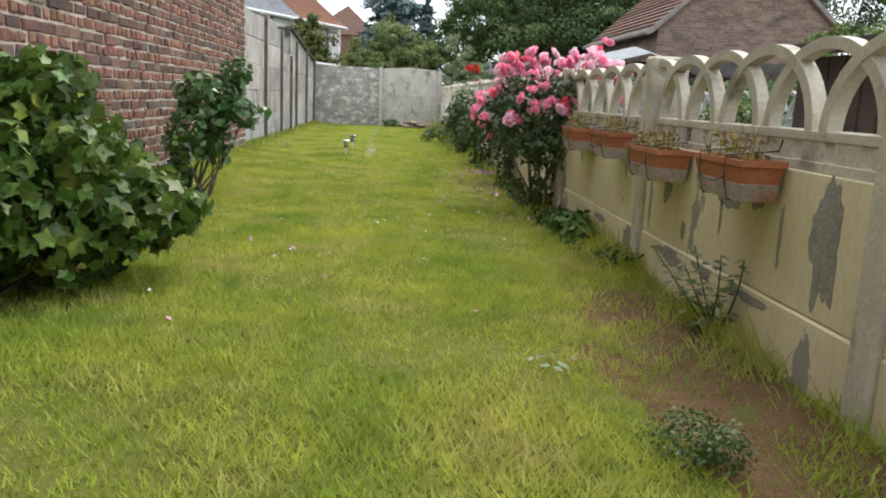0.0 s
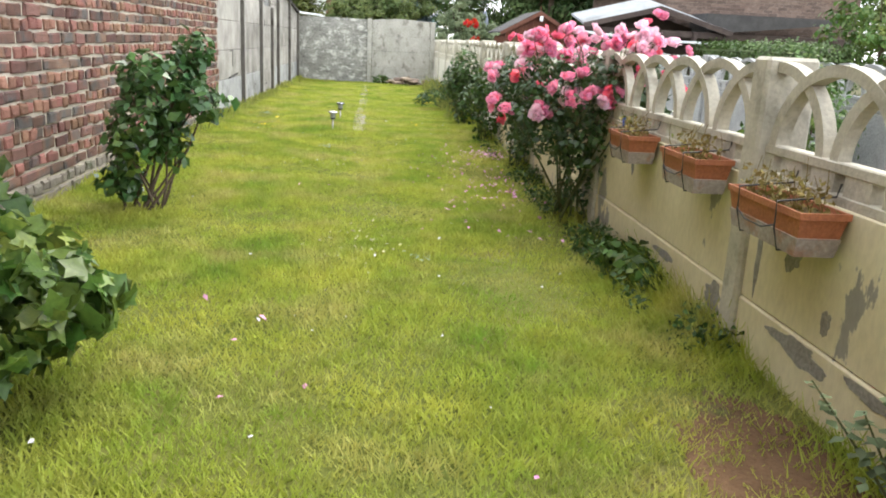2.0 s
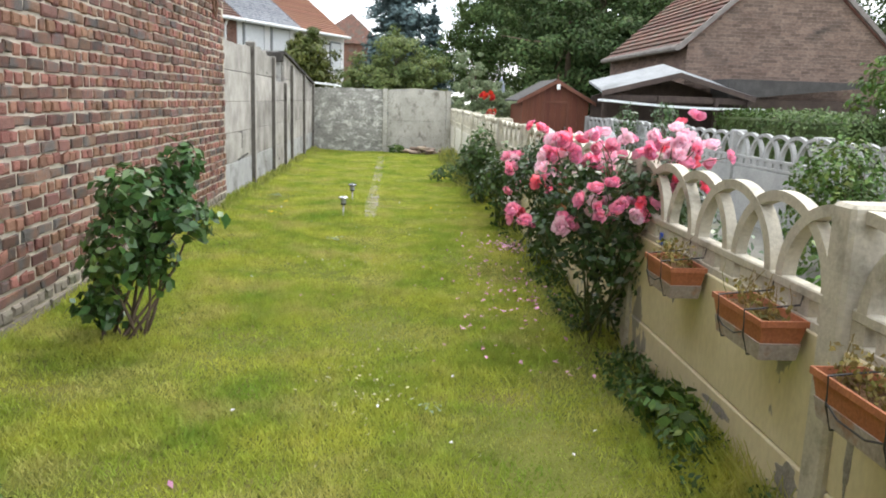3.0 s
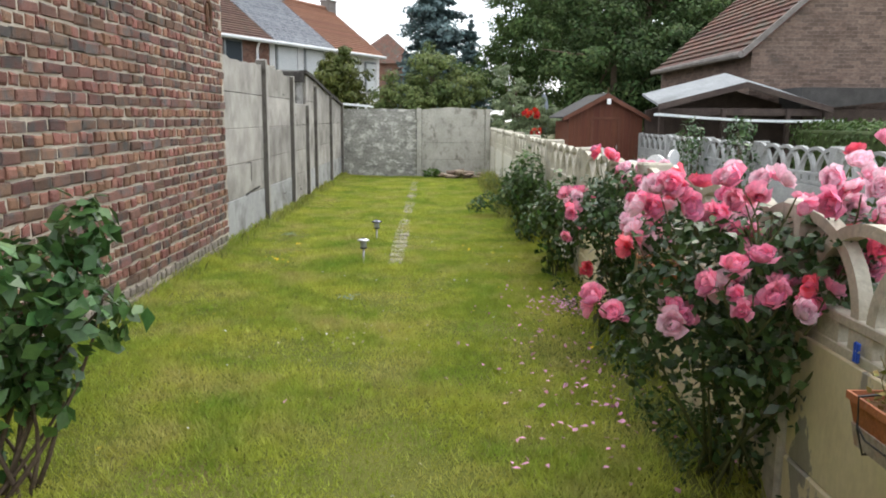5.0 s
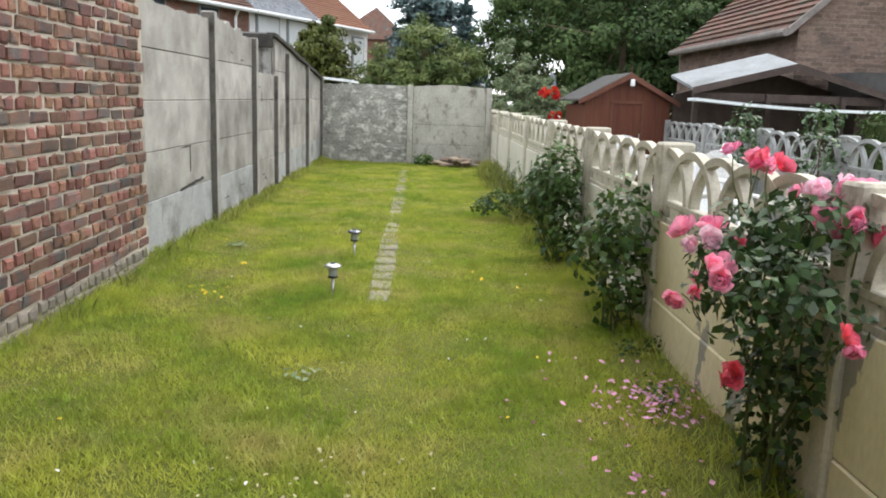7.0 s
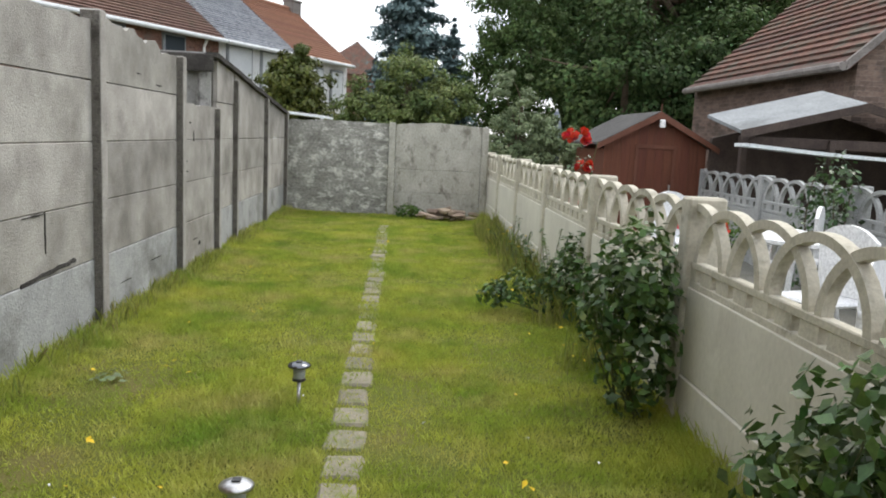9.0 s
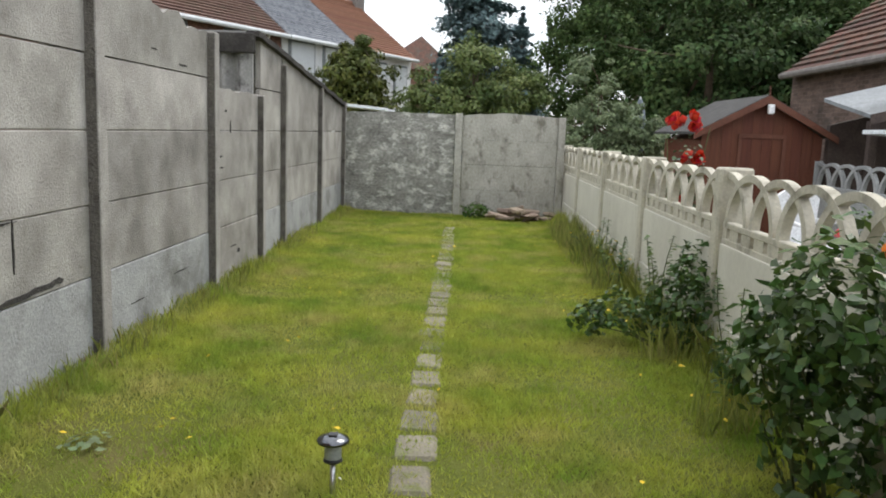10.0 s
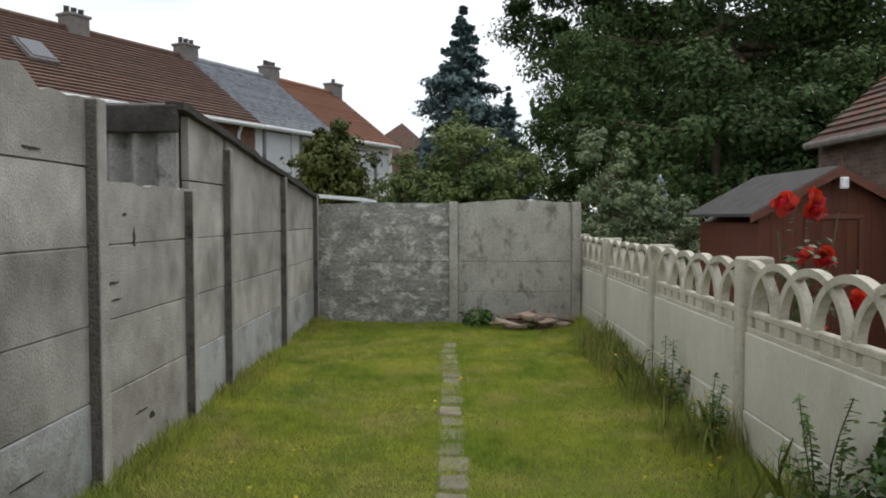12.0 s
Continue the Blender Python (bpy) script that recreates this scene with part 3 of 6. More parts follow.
# chipped cracks as dark pieces on the plates, their inner shade in the colour
CRACKS = [(15.42, 1.02, 0.2, 0.022), (15.36, 0.95, 0.1, 0.03), (15.62, 1.38, 0.07, 0.016), (15.74, 1.25, 0.03, 0.09), (15.5, 0.93, 0.12, 0.012), (15.95, 0.2, 0.07, 0.04), (15.8, 0.26, 0.16, 0.012), (14.6, 0.26, 0.26, 0.008), (13.9, 0.2, 0.2, 0.007), (14.2, 1.72, 0.1, 0.01), (14.7, 1.66, 0.16, 0.014), (12.5, 0.82, 0.3, 0.01), (12.62, 0.7, 0.012, 0.2)]
for i, (y, z, w, h) in enumerate(CRACKS):
    g = Geo()
    poly = []
    for a in np.linspace(0, 2 * math.pi, 26, endpoint=False):
        r = 1 + 0.8 * noise.noise(Vector((math.cos(a) * 2.2 + i, math.sin(a) * 2.2, 3.7 * i)))
        poly.append((w / 2 * r * math.cos(a), h / 2 * r * math.sin(a)))
    g.prism(poly, 0, -0.003, 0.003)
    part("chipped_crack", g, M["dark_edge"], wall_panel, "dark chipped crack in the plate", at=(XP, y, z))

# lean-to shed behind the panel wall
lean = thing("lean_to_shed", "low lean-to with a corrugated sheet and mossy roof edge", "shed", at=(-2.4, 18, 0))
g = Geo()
xs = np.linspace(-3.6, -1.72, 120)
poly = [(x, 16.53 + 0.045 * math.sin(x * 2 * math.pi / 0.16)) for x in xs] + [(x, 16.575 + 0.045 * math.sin(x * 2 * math.pi / 0.16)) for x in xs[::-1]]
g.prism([(x + 2.4, y - 18) for x, y in poly], 2, 0.3, 1.97)
part("corrugated_sheet", g, M["asbestos"], lean)
g = Geo()
top = []
for y in np.linspace(16.44, 21.5, 34):
    zc = (2.10 if y < 16.6 else slope_top(y)) + 0.012 + jag(y, 0.016, 4)
    top.append((y - 18, zc))
g.prism(top + [(y, z - 0.05) for y, z in top[::-1]], 0, 0.66, 0.78)
part("roof_edge", g, M["dark_edge"], lean)
g = Geo()
g.box((-0.25, -1.55, 2.0), (1.98, 0.05, 0.18), 0.012)
part("fascia", g, M["dark_edge"], lean, "dark weathered fascia board")
g = Geo()
g.prism([(-1.5, 2.11), (3.4, 1.65), (3.4, 1.60), (-1.5, 2.06)], 0, -1.4, 0.655)
part("roof", g, M["asbestos"], lean)
g = Geo()
g.box((-0.4, 3.0, 0.75), (1.9, 0.08, 1.5), 0.01)
part("wall", g, M["concrete"], lean)

# ---- far wall ----
far_wall = thing("wall_north", "grey concrete plate wall mottled with white lime", "wall", kind="structure")


def far_plate(x0, x1, mat, wob):
    zs = [-0.05, 0.40, 0.79, 1.17]
    for k in range(3):
        g = Geo()
        g.box((0, 0, 0), (x1 - x0, 0.05, zs[k + 1] - zs[k] - 0.003), 0.005)
        part("panel", g, mat, far_wall, at=((x0 + x1) / 2, FAR + 0.025 + 0.003 * (k % 2), (zs[k] + zs[k + 1]) / 2))
    g = Geo()
    xs = np.linspace(x0, x1, 26)
    poly = [(x0, 1.17), (x1, 1.17)] + [(x, 1.535 + wob * math.sin((x - x0) / (x1 - x0) * math.pi) + jag(x, 0.014, 5)) for x in xs[::-1]]
    g.prism(poly, 1, FAR, FAR + 0.05)
    part("panel", g, mat, far_wall)


far_plate(-1.68, 0.05, M["lime_wall"], 0.015)
far_plate(0.17, 1.62, M["lime_wall_plain"], 0.05)
for x, z in ((-1.74, 1.6), (0.11, 1.56), (1.68, 1.55)):
    g = Geo()
    g.box((0, 0, z / 2 - 0.1), (0.11, 0.13, z + 0.2), 0.01)
    part("post", g, M["concrete_dirt_shade"] if x < 0 else M["lime_wall_plain"], far_wall, at=(x, FAR + 0.005, 0))

# ---- arched fence ----
FX, PITCH = 1.79, 2.0
ARCH_S, RAIL0, RAIL1, TOPZ = 0.3766, 0.655, 0.785, 1.065


def arch_mesh(lo, hi, name, mat, depth=0.07, s=ARCH_S):
    """An arch of the interlaced row, centred at 0 along y and cut off at lo and hi."""
    a_out, h_out, t = s * 0.95, TOPZ - RAIL1 + 0.012, 0.046
    g = Geo()
    ths = [th for th in np.linspace(0, math.pi, 29) if lo <= a_out * math.cos(th) <= hi]
    vs, fs = [], []
    for th in ths:
        for a, h in ((a_out, h_out), (a_out - t, h_out - t * 0.8)):
            for d in (-depth / 2, depth / 2):
                vs.append((d, a * math.cos(th), RAIL1 - 0.012 + h * math.sin(th)))
    for i in range(len(ths) - 1):
        o, p = 4 * i, 4 * i + 4
        fs += [(o, o + 1, p + 1, p), (o + 2, p + 2, p + 3, o + 3), (o, p, p + 2, o + 2), (o + 1, o + 3, p + 3, p + 1)]
    e = 4 * (len(ths) - 1)
    fs += [(0, 2, 3, 1), (e, e + 1, e + 3, e + 2)]
    g.add(vs, fs)
    return g.mesh(name, mat)


def fence_parts(mat_top):
    """Meshes that all bays of one fence share."""
    half = 0.945
    ms = []
    for k in range(-3, 3):
        c = (k + 0.5) * ARCH_S
        ms.append((c, arch_mesh(-half - c, half - c, "arch", mat_top, depth=0.044 + 0.006 * (k % 2))))
    rail = Geo()
    xs = [-half]
    for k in range(-5, 5):
        c = (k + 0.5) * ARCH_S / 2
        xs += [c - 0.028, c + 0.028]
    xs.append(half)
    for i in range(0, len(xs) - 1, 2):
        w = xs[i + 1] - xs[i]
        rail.box((0, (xs[i] + xs[i + 1]) / 2, (RAIL0 + RAIL1) / 2), (0.046, w, 0.06), 0.0)
    rail.box((0, 0, RAIL0 + 0.018), (0.052, 2 * half, 0.036), 0.005)
    rail.box((0, 0, RAIL1 - 0.018), (0.052, 2 * half, 0.036), 0.005)
    post = Geo()
    post.box((0.035, 0, 0.455), (0.19, 0.115, 1.25), 0.012)
    return ms, rail.mesh("rail", mat_top), post.mesh("post", mat_top)


def fence_rise(y):
    """Raises the fence with y to fit the camera's view; the lawn stays level."""
    return 0.055 * min(1.0, max(0.0, (y - 4.0) / 9.0))


def arched_fence(name, label, mat_top, mat_base, ys, x, ledge):
    """Posts at ys, with a bay of base wall, pierced rail and interlaced arches between each two."""
    f = thing(name, label, "fence", at=(x, ys[0], 0), kind="structure" if ledge else "")
    ms, rail, post = fence_parts(mat_top)
    for i, y in enumerate(ys):
        up = fence_rise(y) if ledge else 0.0
        part("post", post, None, f, at=(0, y - ys[0], up))
        if i + 1 < len(ys):
            gap = ys[i + 1] - y
            k = (gap - 0.117) / 1.883
            yc = y - ys[0] + gap / 2
            for c, me in ms:
                part("arch", me, None, f, at=(0, yc + c * k, up)).scale.y = k
            part("rail", rail, None, f, at=(0, yc, up)).scale.y = k
            b = Geo()
            if ledge:
                b.box((0, 0, 0.02), (0.085, 1.883 * k, 0.4), 0.008)
                b.box((0.0, 0, 0.44), (0.072, 1.883 * k, 0.435), 0.004)
            else:
                b.box((0, 0, 0.27), (0.05, 1.883, 0.76), 0.006)
            part("base_panel", b, M["pale_base"] if ledge and y > 9 else mat_base, f, at=(0, yc, up))
    return f


PATCHES = [(2.15, 0.43, 0.15, 0.36), (2.41, 0.44, 0.024, 0.2), (2.89, 0.44, 0.026, 0.15), (3.5, 0.46, 0.1, 0.1), (2.86, 0.515, 0.24, 0.09), (3.26, 0.31, 0.05, 0.08), (3.72, 0.4, 0.03, 0.26), (5.2, 0.5, 0.04, 0.12), (2.6, 0.53, 0.1, 0.07)]
LOW_PATCHES = [(3.38, 0.17, 0.32, 0.07), (4.03, 0.14, 0.17, 0.11), (2.6, 0.18, 0.3, 0.035), (4.6, 0.16, 0.3, 0.04), (3.0, 0.19, 0.22, 0.04)]
FENCE_Y = [-4.13, -2.13, -0.13, 1.87] + [3.87 + PITCH * k for k in range(0, 10)]
fence = arched_fence("arched_fence", "cream-painted concrete fence with interlaced arches and peeling base", M["cream_top"], M["cream"], FENCE_Y, FX, True)


def bare_patch(y, z, w, h, seed, x=1.7525):
    """Grey plaster where the paint has come off the base wall."""
    g = Geo()
    poly = []
    for a in np.linspace(0, 2 * math.pi, 56, endpoint=False):
        r = 1 + 0.5 * noise.noise(Vector((math.cos(a) * 1.4 + seed, math.sin(a) * 1.4, seed))) + 0.22 * noise.noise(Vector((math.cos(a) * 5 + seed, math.sin(a) * 5, seed)))
        poly.append((y - FENCE_Y[0] + w / 2 * r * math.cos(a), z + h / 2 * r * math.sin(a)))
    g.prism(poly, 0, x - FX, x - FX + 0.006)
    part("bare_patch", g, M["bare_plaster"], fence, "bare grey plaster under flaked paint")


for i, (y, z, w, h) in enumerate(PATCHES):
    bare_patch(y, z, w, h, 1.3 * i + 0.4)
for i, (y, z, w, h) in enumerate(LOW_PATCHES):
    bare_patch(y, z, w, h, 2.1 * i + 5.4, 1.7455)
arched_fence("white_arched_fence", "whitewashed concrete fence with interlaced arches in next garden", M["white_fence"], M["white_fence"], [19.4 - 2.0 * k for k in range(9, -1, -1)], 4.95, False)

# closing wall behind the walk
g = Geo()
g.box((0, -6.6, 1.6), (14, 0.3, 3.2), 0.02)
thing("wall_south", "plain brick house wall behind the garden", "wall", kind="structure", data=g.mesh("wall_south", M["house_brick"]))
# ---- plants ----
def dome_bush(name, label, category, at, blobs, n, size, mat, shape=LEAF, stems=8, stem_mat="bark", spread=0.25, stem_r=0.012, up=0.5, low=-0.85, group="", jitter=0.6):
    """Stems from the foot into the blobs, and leaves about the blobs' skins. blobs: centre and radii from the foot."""
    t = thing(name, label, category, at=at, group=group)
    vol = np.array([b[1][0] * b[1][1] * b[1][2] for b in blobs]) ** (2 / 3)
    for i in range(stems):
        c, r = blobs[i % len(blobs)]
        end = np.array(c) + rng.normal(size=3) * np.array(r) * 0.35
        foot = (*np.clip(rng.normal(size=2), -1.2, 1.2) * spread * 0.3, -0.03)
        part("stem", Geo().tube(curve_points(foot, end, 6, 0.05), stem_r, stem_r * 0.4, 5), M[stem_mat], t, smooth=True)
    PP, NN = [], []
    for (c, r), v in zip(blobs, vol / vol.sum()):
        P, d = blob(int(n * v), c, r, low=low)
        PP.append(P)
        NN.append(d + rng.normal(size=d.shape) * jitter + np.array([0, 0, up]))
    P, N = np.concatenate(PP), np.concatenate(NN)
    ok = P[:, 2] > 0.03
    P, N = P[ok], N[ok]
    sz = size * (0.6 + 0.7 * rng.random(len(P)))
    part("foliage", leaves("foliage", P, N, sz, mat, shape), None, t)
    return t, P, N


dome_bush("currant_bush", "large leafy green bush with lobed leaves by brick wall", "bush", (-1.07, 3.17, 0),
          [((0.0, 0, 0.48), (0.46, 0.58, 0.4)), ((-0.22, 0.1, 0.7), (0.36, 0.45, 0.24)), ((0.36, 0.1, 0.32), (0.36, 0.36, 0.22)), ((-0.1, -0.3, 0.45), (0.42, 0.4, 0.36)), ((-0.25, 0.2, 0.3), (0.35, 0.4, 0.3)), ((0.55, 0.15, 0.3), (0.2, 0.25, 0.12)), ((0.2, -0.05, 0.82), (0.16, 0.2, 0.12)), ((-0.35, -0.1, 0.9), (0.16, 0.2, 0.1)), ((0.15, 0.05, 0.25), (0.4, 0.45, 0.25)), ((0.36, -0.2, 0.58), (0.16, 0.16, 0.1)), ((-0.15, -0.5, 0.35), (0.4, 0.35, 0.32))],
          6600, 0.08, M["leaf_currant"], LOBED, stems=14, spread=0.5, up=0.25, jitter=0.95)
dome_bush("upright_shrub", "upright shrub with glossy dark leaves by brick wall", "shrub", (-1.01, 5.92, 0),
          [((0.12, 0.05, 0.78), (0.27, 0.27, 0.17)), ((0.3, 0.1, 0.95), (0.12, 0.12, 0.14)), ((0.02, 0, 0.5), (0.21, 0.22, 0.28)), ((0.3, 0, 0.66), (0.2, 0.2, 0.14)), ((-0.1, 0.0, 0.3), (0.1, 0.12, 0.22)), ((-0.12, 0.02, 0.16), (0.15, 0.14, 0.12)), ((0.16, 0.02, 0.42), (0.14, 0.14, 0.18))],
          1500, 0.078, M["leaf_shrub"], LEAF, stems=13, spread=0.25, stem_r=0.011)


def rose_mesh(mat, petals=24, seed=3):
    """A full rose about 1 across, opening along +z: petals cupped on nested shells, with ruffled rims."""
    r = np.random.default_rng(seed)
    g = Geo()
    for i in range(petals):
        k = (i + 0.5) / petals
        a = i * 2.4 + r.normal() * 0.2
        shell = 0.1 + 0.37 * k ** 0.8
        top = 0.2 + 1.0 * k + r.normal() * 0.16
        half = 1.25 - 0.6 * k
        flare = 0.1 + 0.14 * k + 0.05 * r.normal()
        vs = []
        for v in range(5):
            tv = v / 4
            for u in (-1, -0.5, 0, 0.5, 1):
                pol = 2.5 + (top + 0.35 * u * u - 2.5) * tv
                rad = shell * (1 + flare * tv ** 4 * 2.2) * (1 + 0.05 * r.normal() * tv)
                az = a + half * u * (0.55 + 0.45 * math.sin(math.pi * min(0.95, 0.2 + 0.6 * tv)))
                vs.append((rad * math.sin(pol) * math.cos(az), rad * math.sin(pol) * math.sin(az), 0.3 + rad * math.cos(pol) * 0.85 - 0.08 * k * tv))
        g.add(vs, [(5 * v + u, 5 * v + u + 1, 5 * v + u + 6, 5 * v + u + 5) for v in range(4) for u in range(4)])
    me = bpy.data.meshes.new("flower")
    me.from_pydata(g.v, [], g.f)
    me.update()
    me.shade_smooth()
    me.materials.append(mat)
    return me


ROSES = {k: [rose_mesh(M[m], 20, 3 + i) for i in range(3)] for k, m in (("pink", "petal_pink"), ("pale", "petal_pale"), ("deep", "petal_rose"), ("red", "petal_red"), ("orange", "petal_orange"))}


def flower(parent, p, size, kind, facing):
    ob = new("flower", ROSES[kind][int(rng.integers(3))])
    ob.parent = parent
    q = (Vector(facing).normalized()).to_track_quat("Z", "Y")
    ob.matrix_basis = Matrix.LocRotScale(Vector(p), q, Vector((size, size * float(rng.uniform(0.85, 1.1)), size * float(rng.uniform(0.85, 1.1)))))
    return ob


def rose_bush(label, at, blobs, n, heads, size=0.046, mat="leaf_rose", stems=14):
    """heads: clusters of flowers (offset from the foot, radius, how many, colours)."""
    t, P, N = dome_bush("rose_bush", label, "rose bush", at, blobs, n, size, M[mat], LEAF, stems=stems, stem_mat="stem", spread=0.3, stem_r=0.009)
    for c, r, k, kinds in heads:
        for i in range(k):
            d = unit(rng.normal(size=(1, 3)))[0]
            d[2] = abs(d[2]) * 0.8
            p = np.array(c) + d * r * (0.45 + 0.85 * rng.random())
            face = d * 1.1 + np.array([-0.2, -0.15, 0.15]) + rng.normal(size=3) * 0.5
            flower(t, p, float(rng.uniform(0.05, 0.086)), kinds[int(rng.integers(len(kinds)))], tuple(face))
            if i % 2 == 0:
                part("cane", Geo().tube(curve_points(np.array(c) * (0.75, 0.85, 0.85), p - face / np.linalg.norm(face) * 0.02, 5, 0.08), 0.004, 0.0025, 4), M["stem"], t)
    return t


rose_bush("large rose bush full of pink and deep pink blooms", (1.66, 6.03, 0),
          [((0.03, 0.0, 0.28), (0.13, 0.19, 0.32)), ((0.05, -0.05, 0.74), (0.33, 0.36, 0.19)), ((-0.2, 0.05, 0.56), (0.26, 0.3, 0.2)), ((0.2, -0.2, 0.83), (0.24, 0.28, 0.18)), ((0.0, -0.08, 0.52), (0.22, 0.32, 0.24)), ((-0.3, -0.05, 0.8), (0.14, 0.2, 0.1)), ((0.06, 0.0, 0.93), (0.3, 0.34, 0.12)), ((0.22, -0.25, 0.97), (0.2, 0.26, 0.12)), ((-0.2, -0.05, 0.95), (0.2, 0.25, 0.1)), ((-0.4, -0.1, 0.68), (0.14, 0.14, 0.08))],
          4600, [((0.17, -0.4, 1.1), 0.1, 7, ["pink", "pale"]), ((0.26, -0.4, 1.12), 0.08, 5, ["pale", "pink"]), ((0.2, -0.4, 0.98), 0.08, 5, ["deep", "pink"]), ((0.08, -0.42, 0.8), 0.06, 3, ["deep", "pink"]), ((-0.13, -0.38, 1.1), 0.1, 7, ["pale", "pink"]), ((0.05, 0.0, 0.96), 0.22, 17, ["pink", "pale", "pale"]), ((0.3, -0.12, 1.04), 0.24, 14, ["pink", "pale", "pale", "deep"]), ((0.32, -0.3, 0.86), 0.16, 10, ["deep", "deep", "pink"]),
                  ((-0.05, 1.02, 0.84), 0.07, 4, ["pink", "pale"]), ((-0.08, 0.92, 0.77), 0.05, 3, ["deep", "pink"]), ((-0.22, 0.38, 1.0), 0.11, 7, ["pink", "pale"]), ((-0.28, 0.28, 0.9), 0.08, 5, ["pale", "pink"]),
                  ((-0.4, 0.0, 0.88), 0.08, 4, ["pink", "deep", "pale"]), ((-0.56, -0.15, 0.71), 0.06, 4, ["pink"]), ((-0.5, -0.15, 0.65), 0.05, 2, ["pink"]), ((-0.31, -0.17, 0.68), 0.08, 6, ["pink", "pink", "pale"]),
                  ((-0.36, -0.1, 1.02), 0.1, 6, ["pink", "pale"]), ((-0.26, -0.1, 1.1), 0.09, 5, ["pink", "deep"]), ((-0.12, -0.34, 0.74), 0.22, 16, ["pink", "pink", "pale"])])
rose_bush("rose bush with pink and deep pink blooms by fence", (1.64, 8.1, 0),
          [((0.02, -0.05, 0.28), (0.14, 0.18, 0.3)), ((0.0, -0.12, 0.72), (0.26, 0.36, 0.2)), ((0.08, -0.05, 0.5), (0.2, 0.27, 0.25)), ((-0.1, 0.12, 0.78), (0.16, 0.24, 0.2)), ((0.06, -0.1, 0.96), (0.22, 0.28, 0.12)), ((-0.14, -0.15, 0.8), (0.16, 0.22, 0.1))],
          2500, [((-0.01, -0.23, 0.95), 0.07, 3, ["pink"]), ((-0.06, -0.57, 0.69), 0.03, 2, ["pink", "deep"]), ((-0.2, -0.13, 0.44), 0.05, 2, ["deep", "pink"]), ((-0.2, 0.1, 0.82), 0.1, 5, ["pink", "pale"]),
                  ((-0.32, -0.25, 0.8), 0.05, 3, ["pink"]), ((0.0, 0.35, 1.09), 0.08, 5, ["orange", "pink", "pink", "deep"]), ((0.18, -0.2, 1.02), 0.09, 5, ["pink", "pink", "pale"]), ((0.08, -0.08, 1.03), 0.08, 4, ["pink", "pale"]),
                  ((-0.1, -0.1, 1.13), 0.05, 2, ["pink", "deep"]), ((0.14, -0.32, 0.93), 0.08, 4, ["pink", "deep"]), ((-0.15, 0.4, 0.58), 0.06, 3, ["pink"]), ((0.28, -0.1, 0.97), 0.08, 5, ["pink", "deep"])])
for at, h, n, lab in (((1.61, 9.97, 0), 0.86, 1150, "leafy rose bush without blooms against fence"), ((1.55, 11.9, 0), 1.0, 1750, "tall leafy rose bush without blooms against fence")):
    dome_bush("rose_bush", lab, "rose bush", at, [((0.02, 0, h * 0.35), (0.2, 0.24, h * 0.36)), ((0.0, 0, h * 0.72), (0.22, 0.25, h * 0.3)), ((-0.1, 0.1, h * 0.55), (0.22, 0.25, h * 0.25))],
              n, 0.062, M["leaf_briar"], LEAF, stems=9, stem_mat="stem", spread=0.2, stem_r=0.008)
dome_bush("rose_bush", "low sprawling rose bush with reddish shoots by fence", "rose bush", (1.58, 14.1, 0),
          [((0.05, 0, 0.25), (0.22, 0.25, 0.26)), ((-0.3, 0, 0.22), (0.2, 0.2, 0.14)), ((0.14, 0.0, 0.48), (0.14, 0.24, 0.2)), ((-0.5, 0.05, 0.14), (0.12, 0.14, 0.12)), ((0.1, -0.25, 0.3), (0.14, 0.2, 0.25))],
          1300, 0.055, M["leaf_briar"], LEAF, stems=9, stem_mat="stem", spread=0.2, stem_r=0.007)


def tall_weed(at, h, label, mat="leaf_green", flowers=0):
    t = thing("weed", label, "weed", at=at, group="weeds along the fence")
    PP, NN = [], []
    for i in range(5):
        top = np.array([rng.normal() * 0.08 - 0.03, rng.normal() * 0.13, h * (0.6 + 0.5 * rng.random())])
        pts = curve_points((rng.normal() * 0.03, rng.normal() * 0.04, -0.02), top, 6, 0.06)
        part("stem", Geo().tube(pts, 0.005, 0.0025, 4), M["stem"], t)
        for k in range(int(80 * h)):
            u = 0.1 + 0.9 * k / int(80 * h)
            p = np.array(pts[0]) + (top - np.array(pts[0])) * u
            d = unit(rng.normal(size=(1, 3)))[0] * (1, 1, 0.3)
            PP.append(p + d * 0.05 * (1.3 - u))
            NN.append(d * 0.3 + np.array([0, 0, 1.0]))
    part("foliage", leaves("foliage", np.array(PP), np.array(NN), 0.05, M[mat]), None, t)
    for i in range(flowers):
        fl = Geo()
        fl.lathe([(0.001, 0), (0.012, 0.003), (0.016, 0.008), (0.004, 0.01)], 8)
        part("flower", fl, M["petal_yellow"], t, "yellow daisy-like bloom", at=(rng.normal() * 0.12, rng.normal() * 0.12, h * rng.uniform(0.3, 0.9)))
    return t


tall_weed((1.66, 14.62, 0), 0.62, "tall thin green weed against the fence")
tall_weed((1.62, 15.88, 0), 0.42, "leafy weed against the fence post", flowers=5)
tall_weed((1.64, 16.9, 0), 0.46, "leafy weed with yellow blooms by fence", flowers=7)
tall_weed((1.62, 17.6, 0), 0.3, "low weed with yellow blooms by fence", flowers=6)
tall_weed((1.66, 13.1, 0), 0.55, "tall thin weed against the fence")
tall_weed((1.69, 2.7, 0), 0.34, "pale tall weed against peeling fence wall", "leaf_grey")
dome_bush("dock_plant", "low broad-leaved weed at the fence foot", "weed", (1.62, 4.72, 0), [((0, 0, 0.07), (0.15, 0.3, 0.1))], 220, 0.075, M["leaf_green"], stems=4, stem_mat="stem")
